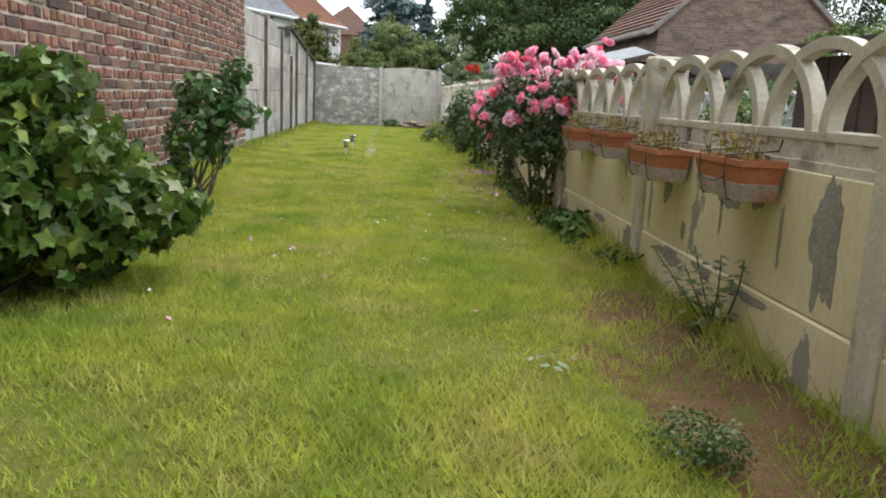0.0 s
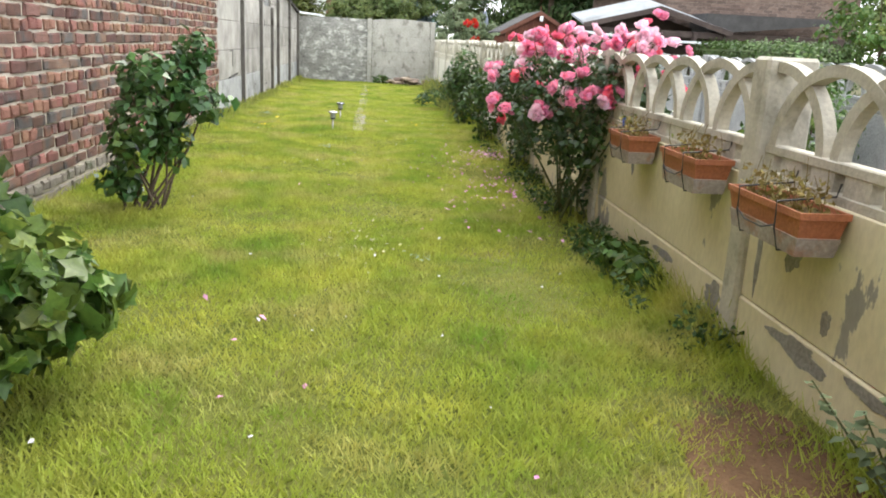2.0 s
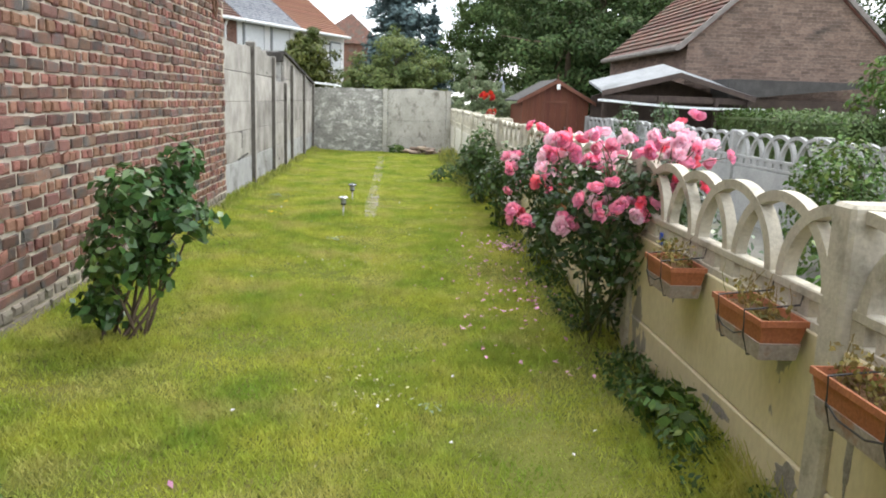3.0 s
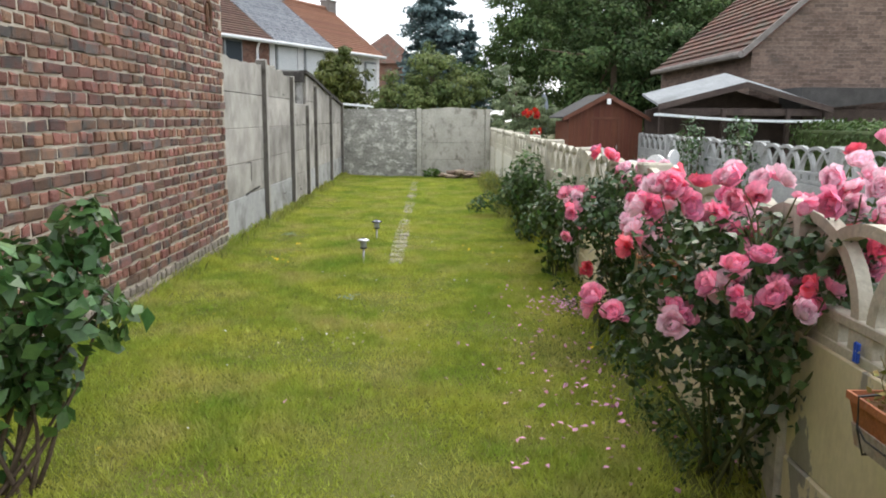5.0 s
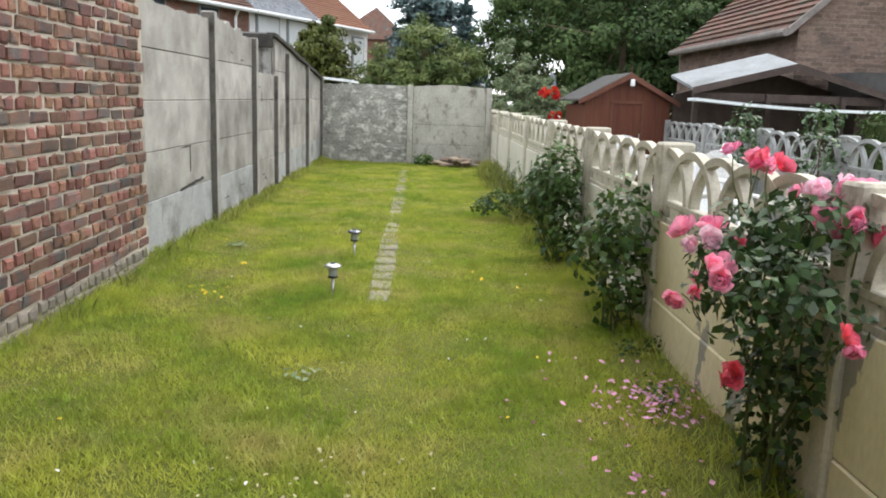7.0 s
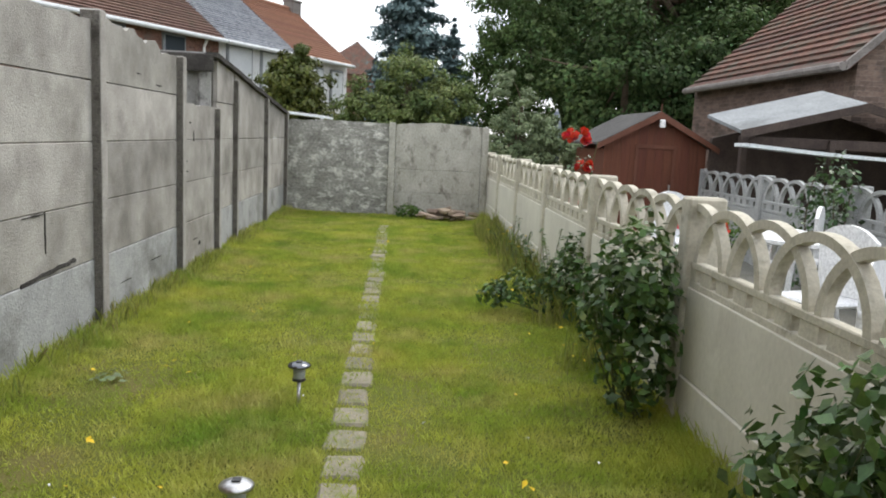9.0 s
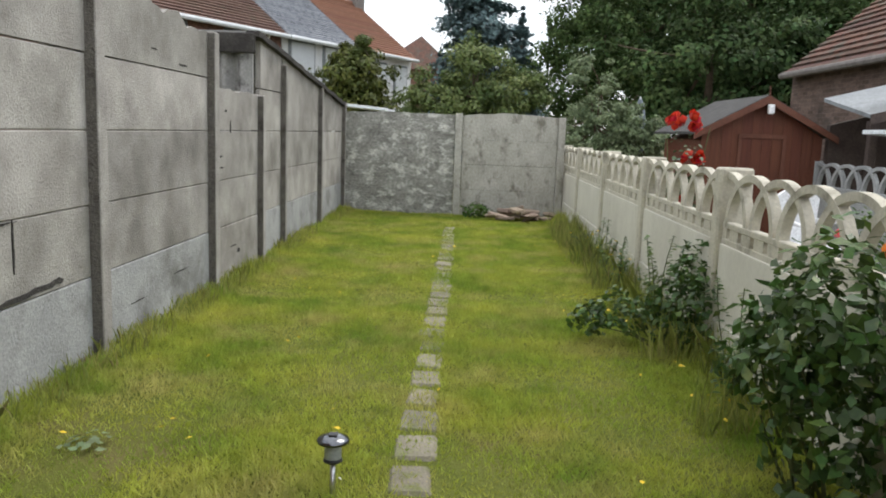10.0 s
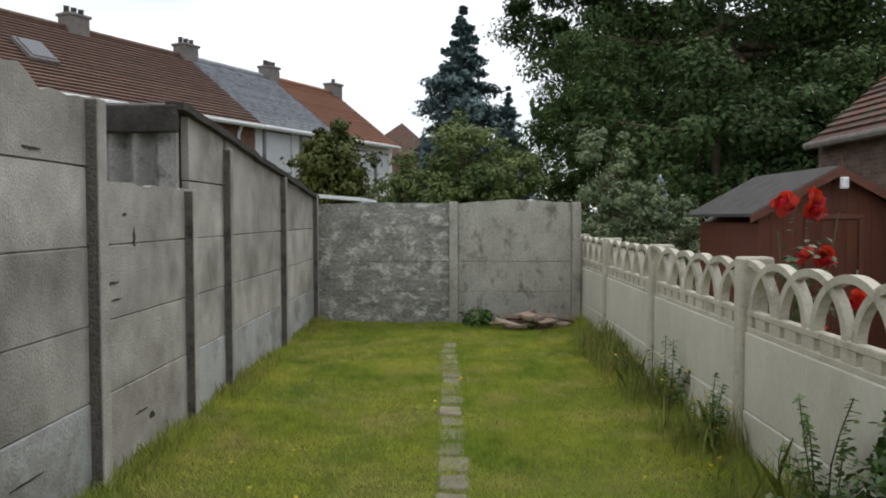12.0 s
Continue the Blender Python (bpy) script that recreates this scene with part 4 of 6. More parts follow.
dome_bush("grass_tuft", "clump of feathery green weed in bare soil", "weed", (1.21, 1.66, 0), [((0, 0, 0.05), (0.12, 0.1, 0.08)), ((0.05, -0.08, 0.06), (0.07, 0.07, 0.07))], 1500, 0.013, M["leaf_briar"], stems=4, stem_mat="stem")
dome_bush("green_tuft", "green leafy clump at foot of far wall", "weed", (0.42, 21.1, 0), [((0, 0, 0.1), (0.22, 0.16, 0.13))], 300, 0.06, M["leaf_green"], stems=4, stem_mat="stem")

# red standard rose over the fence
red = thing("red_rose", "tall red rose stems rising above the fence", "rose", at=(2.02, 15.7, 0))
for k in range(6):
    part("stem", Geo().tube(curve_points((rng.normal() * 0.05, rng.normal() * 0.05, -0.05), (rng.normal() * 0.12, rng.normal() * 0.12, 1.0 + 0.4 * rng.random()), 6, 0.05), 0.008, 0.004, 5), M["stem"], red)
P, d = blob(260, (0, 0, 0.95), (0.2, 0.22, 0.4))
part("foliage", leaves("foliage", P, d + np.array([0, 0, 0.5]), 0.05, M["leaf_rose"]), None, red)
for p in ((-0.1, 0, 1.42), (0.02, -0.05, 1.45), (0.1, 0.05, 1.38), (-0.02, 0.1, 1.4), (0.04, 0.0, 1.14), (0.12, -0.04, 1.12), (0.2, -0.2, 0.9), (-0.05, -0.3, 0.8)):
    flower(red, p, 0.105, "red", (-0.3 + rng.normal() * 0.5, -0.6 + rng.normal() * 0.4, 0.5))
clump, P, N = dome_bush("flower_clump", "low clump of red and orange flowers behind fence", "flowers", (2.5, 13.6, 0), [((0, 0, 0.4), (0.25, 0.35, 0.38))], 420, 0.06, M["leaf_green"], stems=5, stem_mat="stem")
for p, k in (((-0.05, -0.3, 0.74), "orange"), ((0.1, -0.1, 0.8), "red"), ((-0.1, 0.1, 0.78), "deep"), ((-0.15, -0.2, 0.7), "orange")):
    flower(clump, p, 0.085, k, (-0.3, -0.8, 0.5))


# ---- window boxes ----
def window_box(y0, y1, rim, label, plants):
    w = y1 - y0
    t = thing("window_box", label, "planter", at=(1.668, (y0 + y1) / 2, rim - 0.13), group="planters on the fence")
    g = Geo()
    hw, hb, dw, db = w / 2, w / 2 - 0.035, 0.078, 0.056
    H, T = 0.13, 0.008
    rings = []
    for (a, b, z) in ((hb, db, 0), (hw - 0.008, dw - 0.006, H - 0.022), (hw, dw, H - 0.02), (hw, dw, H), (hw - T, dw - T, H), (hw - T - 0.008, dw - T - 0.006, H - 0.03), (hb - T, db - T, 0.06)):
        rings.append([(-b, -a, z), (b, -a, z), (b, a, z), (-b, a, z)])
    vs = [p for r in rings for p in r]
    fs = [(3, 2, 1, 0)]
    for i in range(len(rings) - 1):
        for j in range(4):
            fs.append((4 * i + j, 4 * i + (j + 1) % 4, 4 * i + 4 + (j + 1) % 4, 4 * i + 4 + j))
    e = 4 * (len(rings) - 1)
    g.add(vs, fs)
    part("box", g, M["terracotta"], t)
    # shell added to colour the box's limescaled lower half, not a separate vessel
    tray = Geo()
    ring = [[(-b, -a, z), (b, -a, z), (b, a, z), (-b, a, z)] for a, b, z in ((hb - 0.004, db - 0.004, -0.006), (hb + 0.005, db + 0.005, -0.005), (hb + 0.019, dw - 0.011, 0.052), (hb + 0.013, dw - 0.017, 0.053))]
    tray.add([p for r in ring for p in r], [(3, 2, 1, 0)] + [(4 * i + j, 4 * i + (j + 1) % 4, 4 * i + 4 + (j + 1) % 4, 4 * i + 4 + j) for i in range(3) for j in range(4)])
    part("drip_tray", tray, M["tray"], t, "grey limescaled band of the box's lower half")
    s = Geo()
    s.box((0, 0, 0.1), (2 * dw - 0.035, w - 0.04, 0.02), 0.004)
    part("soil", s, M["soil"], t)
    for k in (-1, 1):
        wr = Geo()
        y = k * w * 0.26
        wr.tube([(0.1, y, 0.2), (0.09, y, 0.16), (-0.092, y, 0.142), (-0.088, y, 0.06), (-0.07, y, -0.006), (0.08, y, -0.006), (0.095, y, 0.05)], 0.0035, 0.0035, 5)
        part("hanger", wr, M["wire"], t, "thin black wire hanger")
    sag = Geo()
    sag.tube([(-0.09, -w * 0.26, 0.07), (-0.095, -w * 0.12, 0.05), (-0.095, w * 0.12, 0.05), (-0.09, w * 0.26, 0.07)], 0.003, 0.003, 5)
    part("front_wire", sag, M["wire"], t)
    n = plants
    P = np.stack([rng.uniform(-0.06, 0.06, n), rng.uniform(-w / 2 + 0.03, w / 2 - 0.03, n), 0.11 + 0.1 * rng.random(n) ** 1.6], 1)
    part("foliage", leaves("foliage", P, rng.normal(size=(n, 3)) + np.array([0, 0, 0.6]), 0.014 + 0.016 * rng.random(n), M["leaf_dry"]), None, t)
    for k in range(18):
        a = (rng.uniform(-0.05, 0.05), rng.uniform(-w / 2 + 0.04, w / 2 - 0.04), 0.1)
        part("stalk", Geo().tube(curve_points(a, (a[0] + rng.normal() * 0.03, a[1] + rng.normal() * 0.03, 0.16 + 0.1 * rng.random()), 4), 0.002, 0.001, 3), M["leaf_dry"], t)
    return t


for (a, b, rim), lab, n in zip(((2.40, 2.81, 0.676), (3.21, 3.69, 0.655), (3.99, 4.38, 0.692), (4.81, 5.16, 0.682), (6.85, 7.30, 0.66)),
                          ("terracotta trough of sparse weeds hung on fence", "terracotta trough with yellowish plants hung on fence", "terracotta trough with dry reddish plants on fence",
                           "terracotta trough with sparse plants on fence", "terracotta trough with a few green shoots on fence"), (230, 330, 160, 200, 150)):
    window_box(a, b, rim, lab, n)


# ---- solar lamps and stepping stones ----
def solar_lamp(at, label, cap_mat):
    t = thing("solar_lamp", label, "garden lamp", at=at, group="solar lamps in the lawn")
    g = Geo()
    g.lathe([(0.007, -0.08), (0.008, 0.0), (0.0095, 0.02), (0.0095, 0.13)], 12)
    part("stake", g, M["steel"], t, smooth=True)
    g = Geo()
    g.lathe([(0.012, 0.132), (0.03, 0.136), (0.034, 0.14), (0.033, 0.147), (0.03, 0.15)], 24)
    part("lower_ring", g, M["black_plastic"], t, smooth=True)
    g = Geo()
    g.lathe([(0.028, 0.149), (0.03, 0.152), (0.03, 0.202), (0.028, 0.205)], 20)
    part("lens", g, M["lamp_lens"], t, smooth=True)
    g = Geo()
    g.lathe([(0.03, 0.203), (0.056, 0.208), (0.058, 0.214), (0.052, 0.222), (0.03, 0.23), (0.008, 0.233)], 28)
    cap = part("cap", g, M[cap_mat], t, smooth=True)
    g = Geo()
    g.box((0, 0, 0.235), (0.03, 0.03, 0.004), 0.001)
    part("solar_cell", g, M["black_plastic"], cap)
    return t


solar_lamp((-0.145, 10.53, 0), "small solar lamp with bright steel cap on a stake", "steel")
solar_lamp((-0.125, 11.87, 0), "small solar lamp with dark chrome cap beside stepping stones", "dark_chrome")

stones = thing("stepping_path", "narrow row of worn grey stepping stones in lawn", "path", kind="structure")
y = 10.42
while y < 19.6:
    ln = 0.27 + 0.03 * rng.random()
    g = Geo()
    g.box((0, 0, 0), (0.15 + 0.045 * rng.random(), ln - 0.025 - 0.03 * rng.random(), 0.06), 0.016)
    xc = 0.148 - 0.0085 * (y - 10.4) + rng.normal() * 0.006
    ob = part("paving_stone", g, M["paver"], stones, at=(xc, y + ln / 2, ground_z(xc, y) - 0.018))
    ob.rotation_euler = (rng.normal() * 0.02, rng.normal() * 0.02, rng.normal() * 0.04)
    y += ln + 0.015

# ---- rubble at the far wall ----
heap = thing("rubble_heap", "low heap of old tiles and rubble at far wall", "rubble", at=(1.05, 20.95, 0))
for k in range(26):
    g = Geo()
    s = (rng.uniform(0.1, 0.3), rng.uniform(0.1, 0.24), rng.uniform(0.025, 0.06))
    g.box((0, 0, 0), s, 0.008)
    lay = rng.random()
    ob = part("slab", g, M["rubble"], heap, at=(rng.normal() * 0.28 * (1 - 0.5 * lay), rng.normal() * 0.14, 0.03 + 0.15 * lay))
    ob.rotation_euler = (rng.normal() * 0.2, rng.normal() * 0.2, rng.uniform(0, 3))


# ---- petals and little flowers on the lawn ----
def strewn(name, label, cat, pts, size, mat, lift=0.03):
    P = np.array([(x, y, ground_z(x, y) + lift * (0.5 + rng.random())) for x, y in pts])
    return thing(name, label, cat, kind="stuff", data=leaves(name, P, rng.normal(size=P.shape) * 0.35 + np.array([0, 0, 1.0]), size * (0.7 + 0.6 * rng.random(len(P))), mat))


pts = [(1.5 + rng.normal() * 0.12, 8.82 + rng.normal() * 0.15) for _ in range(150)] + [(1.2 + rng.normal() * 0.25, rng.uniform(5.2, 9.4)) for _ in range(120)] + [(1.35 + rng.normal() * 0.16, 7.0 + rng.normal() * 0.5) for _ in range(70)] + [(rng.uniform(-0.4, 1.2), rng.uniform(1.8, 8)) for _ in range(14)]
strewn("fallen_petals", "pink rose petals fallen on the grass", "petals", pts, 0.034, M["petal_fallen"])
pts = [(rng.uniform(-1.3, 1.4), rng.uniform(3, 12)) for _ in range(46)] + [(0.5 + rng.normal() * 0.3, 4.8 + rng.normal() * 0.5) for _ in range(14)]
strewn("daisies", "small white daisies scattered in the lawn", "daisies", pts, 0.022, M["petal_white"], 0.04)
pts = [(-0.93 + rng.normal() * 0.1, 10.37 + rng.normal() * 0.12) for _ in range(9)] + [(rng.uniform(-1.4, 1.5), rng.uniform(6, 19)) for _ in range(28)] + [(1.45 + rng.normal() * 0.12, rng.uniform(12.5, 18)) for _ in range(26)] + [(-0.9, 12.3), (-0.87, 12.35), (-0.75, 12.2)]
pts += [(-0.87, 11.2), (-0.9, 11.25), (-1.07, 13.38), (-0.9, 9.06), (-0.95, 8.4), (1.04, 9.33), (-1.29, 11.79), (0.89, 10.92), (-1.08, 15.53), (-0.78, 15.7), (-0.61, 14.92), (-0.69, 13.63), (-0.64, 13.67), (1.26, 13.37), (1.41, 12.94), (1.48, 12.93), (1.5, 13.47)]
strewn("dandelions", "small yellow flowers scattered in the lawn", "flowers", pts, 0.036, M["petal_yellow"], 0.06)


def rosette(at, r, n, mat, label):
    """A flat weed with leaves spreading from its middle."""
    P, N = [], []
    for i in range(n):
        a = i * 2.4
        q = r * (0.25 + 0.75 * rng.random())
        P.append((q * math.cos(a), q * math.sin(a), 0.02 + 0.02 * rng.random()))
        N.append((0.3 * math.cos(a), 0.3 * math.sin(a), 1.0))
    t = thing("weed_rosette", label, "weed", at=at, group="flat weeds in the lawn")
    part("foliage", leaves("foliage", np.array(P), np.array(N), r * 0.5, M[mat]), None, t)


for x, y, r, n, m, lab in ((-0.125, 9.04, 0.09, 14, "leaf_grey", "pale green flat weed rosette in the lawn"), (1.0, 2.3, 0.08, 12, "leaf_grey", "pale clover clump in the lawn"),
                           (-1.155, 12.19, 0.1, 22, "leaf_grey", "pale green flat weed rosette in the lawn"),
                           (0.62, 4.9, 0.06, 10, "leaf_grey", "small pale weed in the lawn")):
    rosette((x, y, ground_z(x, y)), r, n, m, lab)

pts = [(0.3 + rng.normal() * 0.13, 5.2 + rng.normal() * 0.3) for _ in range(90)] + [(0.15 + rng.normal() * 0.2, 7.9 + rng.normal() * 0.3) for _ in range(70)]
strewn("dry_clippings", "pale dry grass clippings on the lawn", "clippings", pts, 0.02, M["dry"], 0.03)
k = 5600
xs, ys = 1.76 - 0.28 * rng.random(k) ** 1.7, rng.uniform(3.7, 9.6, k)
ok = np.array([noise2(a, b, 2.2, 9.0) for a, b in zip(xs, ys)]) + 0.4 * (ys < 5.6) > 0.08
xs, ys = xs[ok], ys[ok]
P = np.stack([xs, ys, np.array([ground_z(a, b) for a, b in zip(xs, ys)]) + 0.01 + 0.09 * rng.random(len(xs)) ** 1.7], 1)
thing("fence_weeds", "dark green weeds growing along the fence foot", "weeds", kind="stuff", data=leaves("fence_weeds", P, rng.normal(size=P.shape) * 0.7 + np.array([-0.3, 0, 0.5]), 0.018 + 0.026 * rng.random(len(P)), M["leaf_weed"]))


def tall_grass(n, x0, x1, y0, y1, h0, h1, seed_z):
    """Loose tall blades in a strip, thinner towards the lawn."""
    xs = x1 + (x0 - x1) * rng.random(n) ** 1.8
    ys = rng.uniform(y0, y1, n)
    ok = np.array([noise2(0.3 * a, b, 1.6, seed_z) for a, b in zip(xs, ys)]) > -0.12
    xs, ys = xs[ok], ys[ok]
    n = len(xs)
    B = np.stack([xs, ys, np.array([ground_z(a, b) for a, b in zip(xs, ys)]) - 0.005], 1)
    h = h0 + (h1 - h0) * rng.random(n) ** 2.2
    a, b = rng.uniform(0, 2 * math.pi, n), rng.uniform(0, 2 * math.pi, n)
    S = np.stack([np.cos(a), np.sin(a), 0 * a], 1) * 0.004
    D = np.stack([np.cos(b), np.sin(b), 0 * b], 1) * (h * rng.uniform(0.1, 0.6, n))[:, None]
    U = np.array([0, 0, 1.0])
    V = np.stack([B - S, B + S, B + D * 0.35 + U * h[:, None] * 0.6 + S * 0.8, B + D + U * h[:, None], B + D * 0.35 + U * h[:, None] * 0.6 - S * 0.8], 1).reshape(-1, 3)
    F = (np.array([(0, 1, 2, 3, 4)])[None] + (np.arange(n) * 5)[:, None, None]).reshape(-1, 5)
    return mesh_np("tall_grass", V, F, M["wild_grass"])


thing("tall_grass", "loose wild grass and seed stalks along the fence", "grass", kind="stuff", data=tall_grass(5200, 1.36, 1.75, 12.6, 20.2, 0.06, 0.36, 3.0))
thing("tall_grass", "shaggy grass at the foot of panel wall", "grass", kind="stuff", data=tall_grass(5200, -1.46, -1.655, 9.5, 21.2, 0.04, 0.16, 5.0))


# ---- blue peg clipped to the fence rail ----
peg = thing("clothes_peg", "small bright blue plastic peg clipped on fence rail", "peg", at=(1.752, 5.42, 0.7))
for k in (-1, 1):
    g = Geo()
    g.box((0, 0.007 * k, 0), (0.012, 0.01, 0.06), 0.003)
    part("jaw", g, M["blue_plastic"], peg)
g = Geo()
g.tube([(0, -0.014, 0.004), (0, 0.014, 0.004)], 0.004, 0.004, 8)
part("spring", g, M["steel"], peg)

# ---- closed parasol beside the silvery shrub ----
par = thing("parasol", "closed grey-blue garden parasol beside the silvery shrub", "parasol", at=(3.36, 23.1, 0))
g = Geo()
g.tube([(0, 0, 0.05), (0, 0, 1.97)], 0.019, 0.017, 10)
part("pole", g, M["steel"], par, smooth=True)
g = Geo()
vs, fs, nn = [], [], 32
for z, rad in ((1.0, 0.06), (1.1, 0.11), (1.4, 0.12), (1.68, 0.1), (1.86, 0.07), (1.97, 0.03)):
    for q in range(nn):
        f = 1 + 0.16 * math.sin(q * 2 * math.pi / 4)
        vs.append((rad * f * math.cos(2 * math.pi * q / nn), rad * f * math.sin(2 * math.pi * q / nn), z))
for row in range(5):
    for q in range(nn):
        fs.append((row * nn + q, row * nn + (q + 1) % nn, (row + 1) * nn + (q + 1) % nn, (row + 1) * nn + q))
g.add(vs, fs)
part("canopy", g, M["parasol"], par, "furled grey-blue cloth", smooth=True)
g = Geo()
g.lathe([(0.012, 1.96), (0.02, 1.98), (0.016, 2.0), (0.004, 2.02)], 12)
part("finial", g, M["white_plastic"], par)
g = Geo()
g.lathe([(0.2, 0.0), (0.2, 0.05), (0.06, 0.08), (0.03, 0.25)], 24)
part("base", g, M["concrete_low"], par)
# ---- the next garden ----
g = Geo()
g.box((3.38, 14.5, -0.03), (3.0, 15, 0.04), 0.004)
thing("patio", "pale concrete yard of the next garden", "patio", kind="structure", data=g.mesh("patio", M["patio"]))

shed = thing("garden_shed", "small red-brown wooden shed with dark felt roof", "shed", at=(4.17, 19.35, 0))
shed.scale = (0.91, 1, 1.055)
for k in range(12):
    g = Geo()
    x = -0.8 + 0.1455 * k
    zt = 1.74 - 0.42 * abs(x) / 0.87
    g.prism([(x - 0.071, -0.05), (x + 0.071, -0.05), (x + 0.071, 1.74 - 0.42 * abs(x + 0.071) / 0.87), (x - 0.071, 1.74 - 0.42 * abs(x - 0.071) / 0.87)], 1, 0.0, 0.03)
    part("plank", g, M["shed_wood"], shed)
g = Geo()
g.box((0, 1.0, 0.6), (1.7, 1.9, 1.3), 0.01)
g.prism([(-0.85, 1.2), (0.85, 1.2), (0, 1.66)], 1, 0.06, 1.95)
part("body", g, M["shed_wood"], shed)
for sx in (-1, 1):
    g = Geo()
    g.prism([(0, 1.80), (sx * 1.02, 1.34), (sx * 1.02, 1.31), (0, 1.77)], 1, -0.12, 2.05)
    part("roof_side", g, M["felt"], shed, "dark felt roof slope")
    g = Geo()
    g.prism([(0, 1.79), (sx * 1.03, 1.325), (sx * 1.03, 1.25), (0, 1.70)], 1, -0.145, -0.12)
    part("barge_board", g, M["shed_trim"], shed)
g = Geo()
for x in (-0.32, 0.32):
    g.box((x, -0.012, 0.62), (0.05, 0.02, 1.35), 0.003)
g.box((0, -0.012, 1.31), (0.69, 0.02, 0.05), 0.003)
door = part("door", g, M["shed_trim"], shed)
g = Geo()
g.box((0.27, -0.03, 0.75), (0.02, 0.03, 0.09), 0.004)
part("handle", g, M["steel"], door)
g = Geo()
g.box((0, 0, 0), (0.085, 0.06, 0.11), 0.01)
part("lamp", g, M["white_plastic"], shed, "small white lamp under the gable", at=(0.02, -0.17, 1.63))
g = Geo()
g.tube([(0, 0, 1.68), (0, 0, 1.9)], 0.015, 0.008, 8)
part("finial", g, M["shed_trim"], shed, at=(0, -0.13, 0))


def garden_chair(at, turn):
    t = thing("plastic_chair", "white plastic garden chair in the next garden", "chair", at=at, group="white chairs next door")
    t.rotation_euler = (0, 0, turn)
    g = Geo()
    g.box((0, 0, 0.42), (0.46, 0.44, 0.035), 0.015)
    part("seat", g, M["white_plastic"], t)
    g = Geo()
    ys = np.linspace(-0.23, 0.23, 13)
    poly = [(y, 0.9 - 1.6 * y * y - 0.6 * abs(y) ** 3) for y in ys] + [(0.2, 0.44), (-0.2, 0.44)]
    g.prism(poly, 0, 0.2, 0.235)
    part("backrest", g, M["white_plastic"], t)
    for sy in (-1, 1):
        g = Geo()
        g.tube([(0.22, sy * 0.23, 0.62), (0.0, sy * 0.26, 0.64), (-0.2, sy * 0.25, 0.62), (-0.22, sy * 0.24, 0.42)], 0.022, 0.022, 8)
        part("armrest", g, M["white_plastic"], t, smooth=True)
        for sx in (-1, 1):
            g = Geo()
            g.tube([(sx * 0.19, sy * 0.19, 0.42), (sx * 0.23, sy * 0.22, 0.0)], 0.024, 0.018, 8)
            part("leg", g, M["white_plastic"], t, smooth=True)
    return t


garden_chair((3.35, 15.9, 0), 1.9)
garden_chair((3.25, 13.0, 0), 0.3)
garden_chair((4.05, 14.9, 0), -0.6)
garden_chair((2.95, 11.6, 0), 2.4)
tb = thing("plastic_table", "white round plastic garden table in next garden", "table", at=(3.6, 13.9, 0))
g = Geo()
g.lathe([(0.44, 0.68), (0.46, 0.69), (0.46, 0.715), (0.44, 0.72)], 28)
part("tabletop", g, M["white_plastic"], tb)
for k in range(4):
    g = Geo()
    a = math.pi / 4 + k * math.pi / 2
    g.tube([(0.2 * math.cos(a), 0.2 * math.sin(a), 0.69), (0.34 * math.cos(a), 0.34 * math.sin(a), 0.0)], 0.025, 0.02, 8)
    part("leg", g, M["white_plastic"], tb, smooth=True)

dome_bush("climbing_rose", "dark green climbing rose against white fence", "shrub", (4.7, 15.6, 0), [((0, 0, 0.55), (0.28, 0.5, 0.55)), ((0, -0.2, 1.05), (0.22, 0.35, 0.3))], 700, 0.07, M["leaf_rose"])
dome_bush("climbing_rose", "dark green climbing rose against white fence", "shrub", (4.68, 13.4, 0), [((0, 0, 0.6), (0.28, 0.4, 0.6)), ((0.05, 0.1, 1.2), (0.2, 0.3, 0.2))], 600, 0.07, M["leaf_rose"])
dome_bush("small_shrub", "small light green shrub on the yard", "shrub", (4.2, 16.6, 0), [((0, 0, 0.35), (0.22, 0.25, 0.4))], 350, 0.06, M["leaf_green"])
border, P, N = dome_bush("border_plant", "leafy border plants behind the arched fence", "plant", (2.35, 4.4, 0), [((0, 0, 0.3), (0.3, 0.9, 0.35)), ((0.1, 0.6, 0.5), (0.25, 0.5, 0.3))], 900, 0.07, M["leaf_green"])
dome_bush("border_plant", "leafy border plants behind the arched fence", "plant", (2.4, 6.6, 0), [((0, 0, 0.3), (0.3, 0.8, 0.38))], 600, 0.07, M["leaf_rose"])
for p, k in (((-0.25, -0.4, 0.6), "orange"), ((-0.22, -0.5, 0.64), "deep"), ((-0.2, -0.35, 0.54), "orange")):
    flower(border, p, 0.06, k, (-0.5, -0.7, 0.4))
for yy, hh in ((0.6, 0.8), (8.3, 0.55)):
    dome_bush("border_plant", "dense green border plants behind the arched fence", "plant", (2.5, yy, 0), [((0, 0, hh * 0.5), (0.4, 0.9, hh * 0.55)), ((0.4, 0.2, hh * 0.7), (0.4, 0.7, hh * 0.5))], 1100, 0.075, M["leaf_rose"])
hut = thing("timber_hut", "low dark brown timber hut with grey board roof", "hut", at=(3.15, 3.0, 0))
for k in range(12):
    g = Geo()
    g.box((-0.66, -0.78 + 0.14 * k, 0.52), (0.03, 0.132, 1.16), 0.006)
    part("plank", g, M["dark_timber"], hut)
    if k < 9:
        g = Geo()
        g.box((-0.56 + 0.14 * k, -0.87, 0.54), (0.132, 0.03, 1.2), 0.006)
        part("plank", g, M["dark_timber"], hut)
g = Geo()
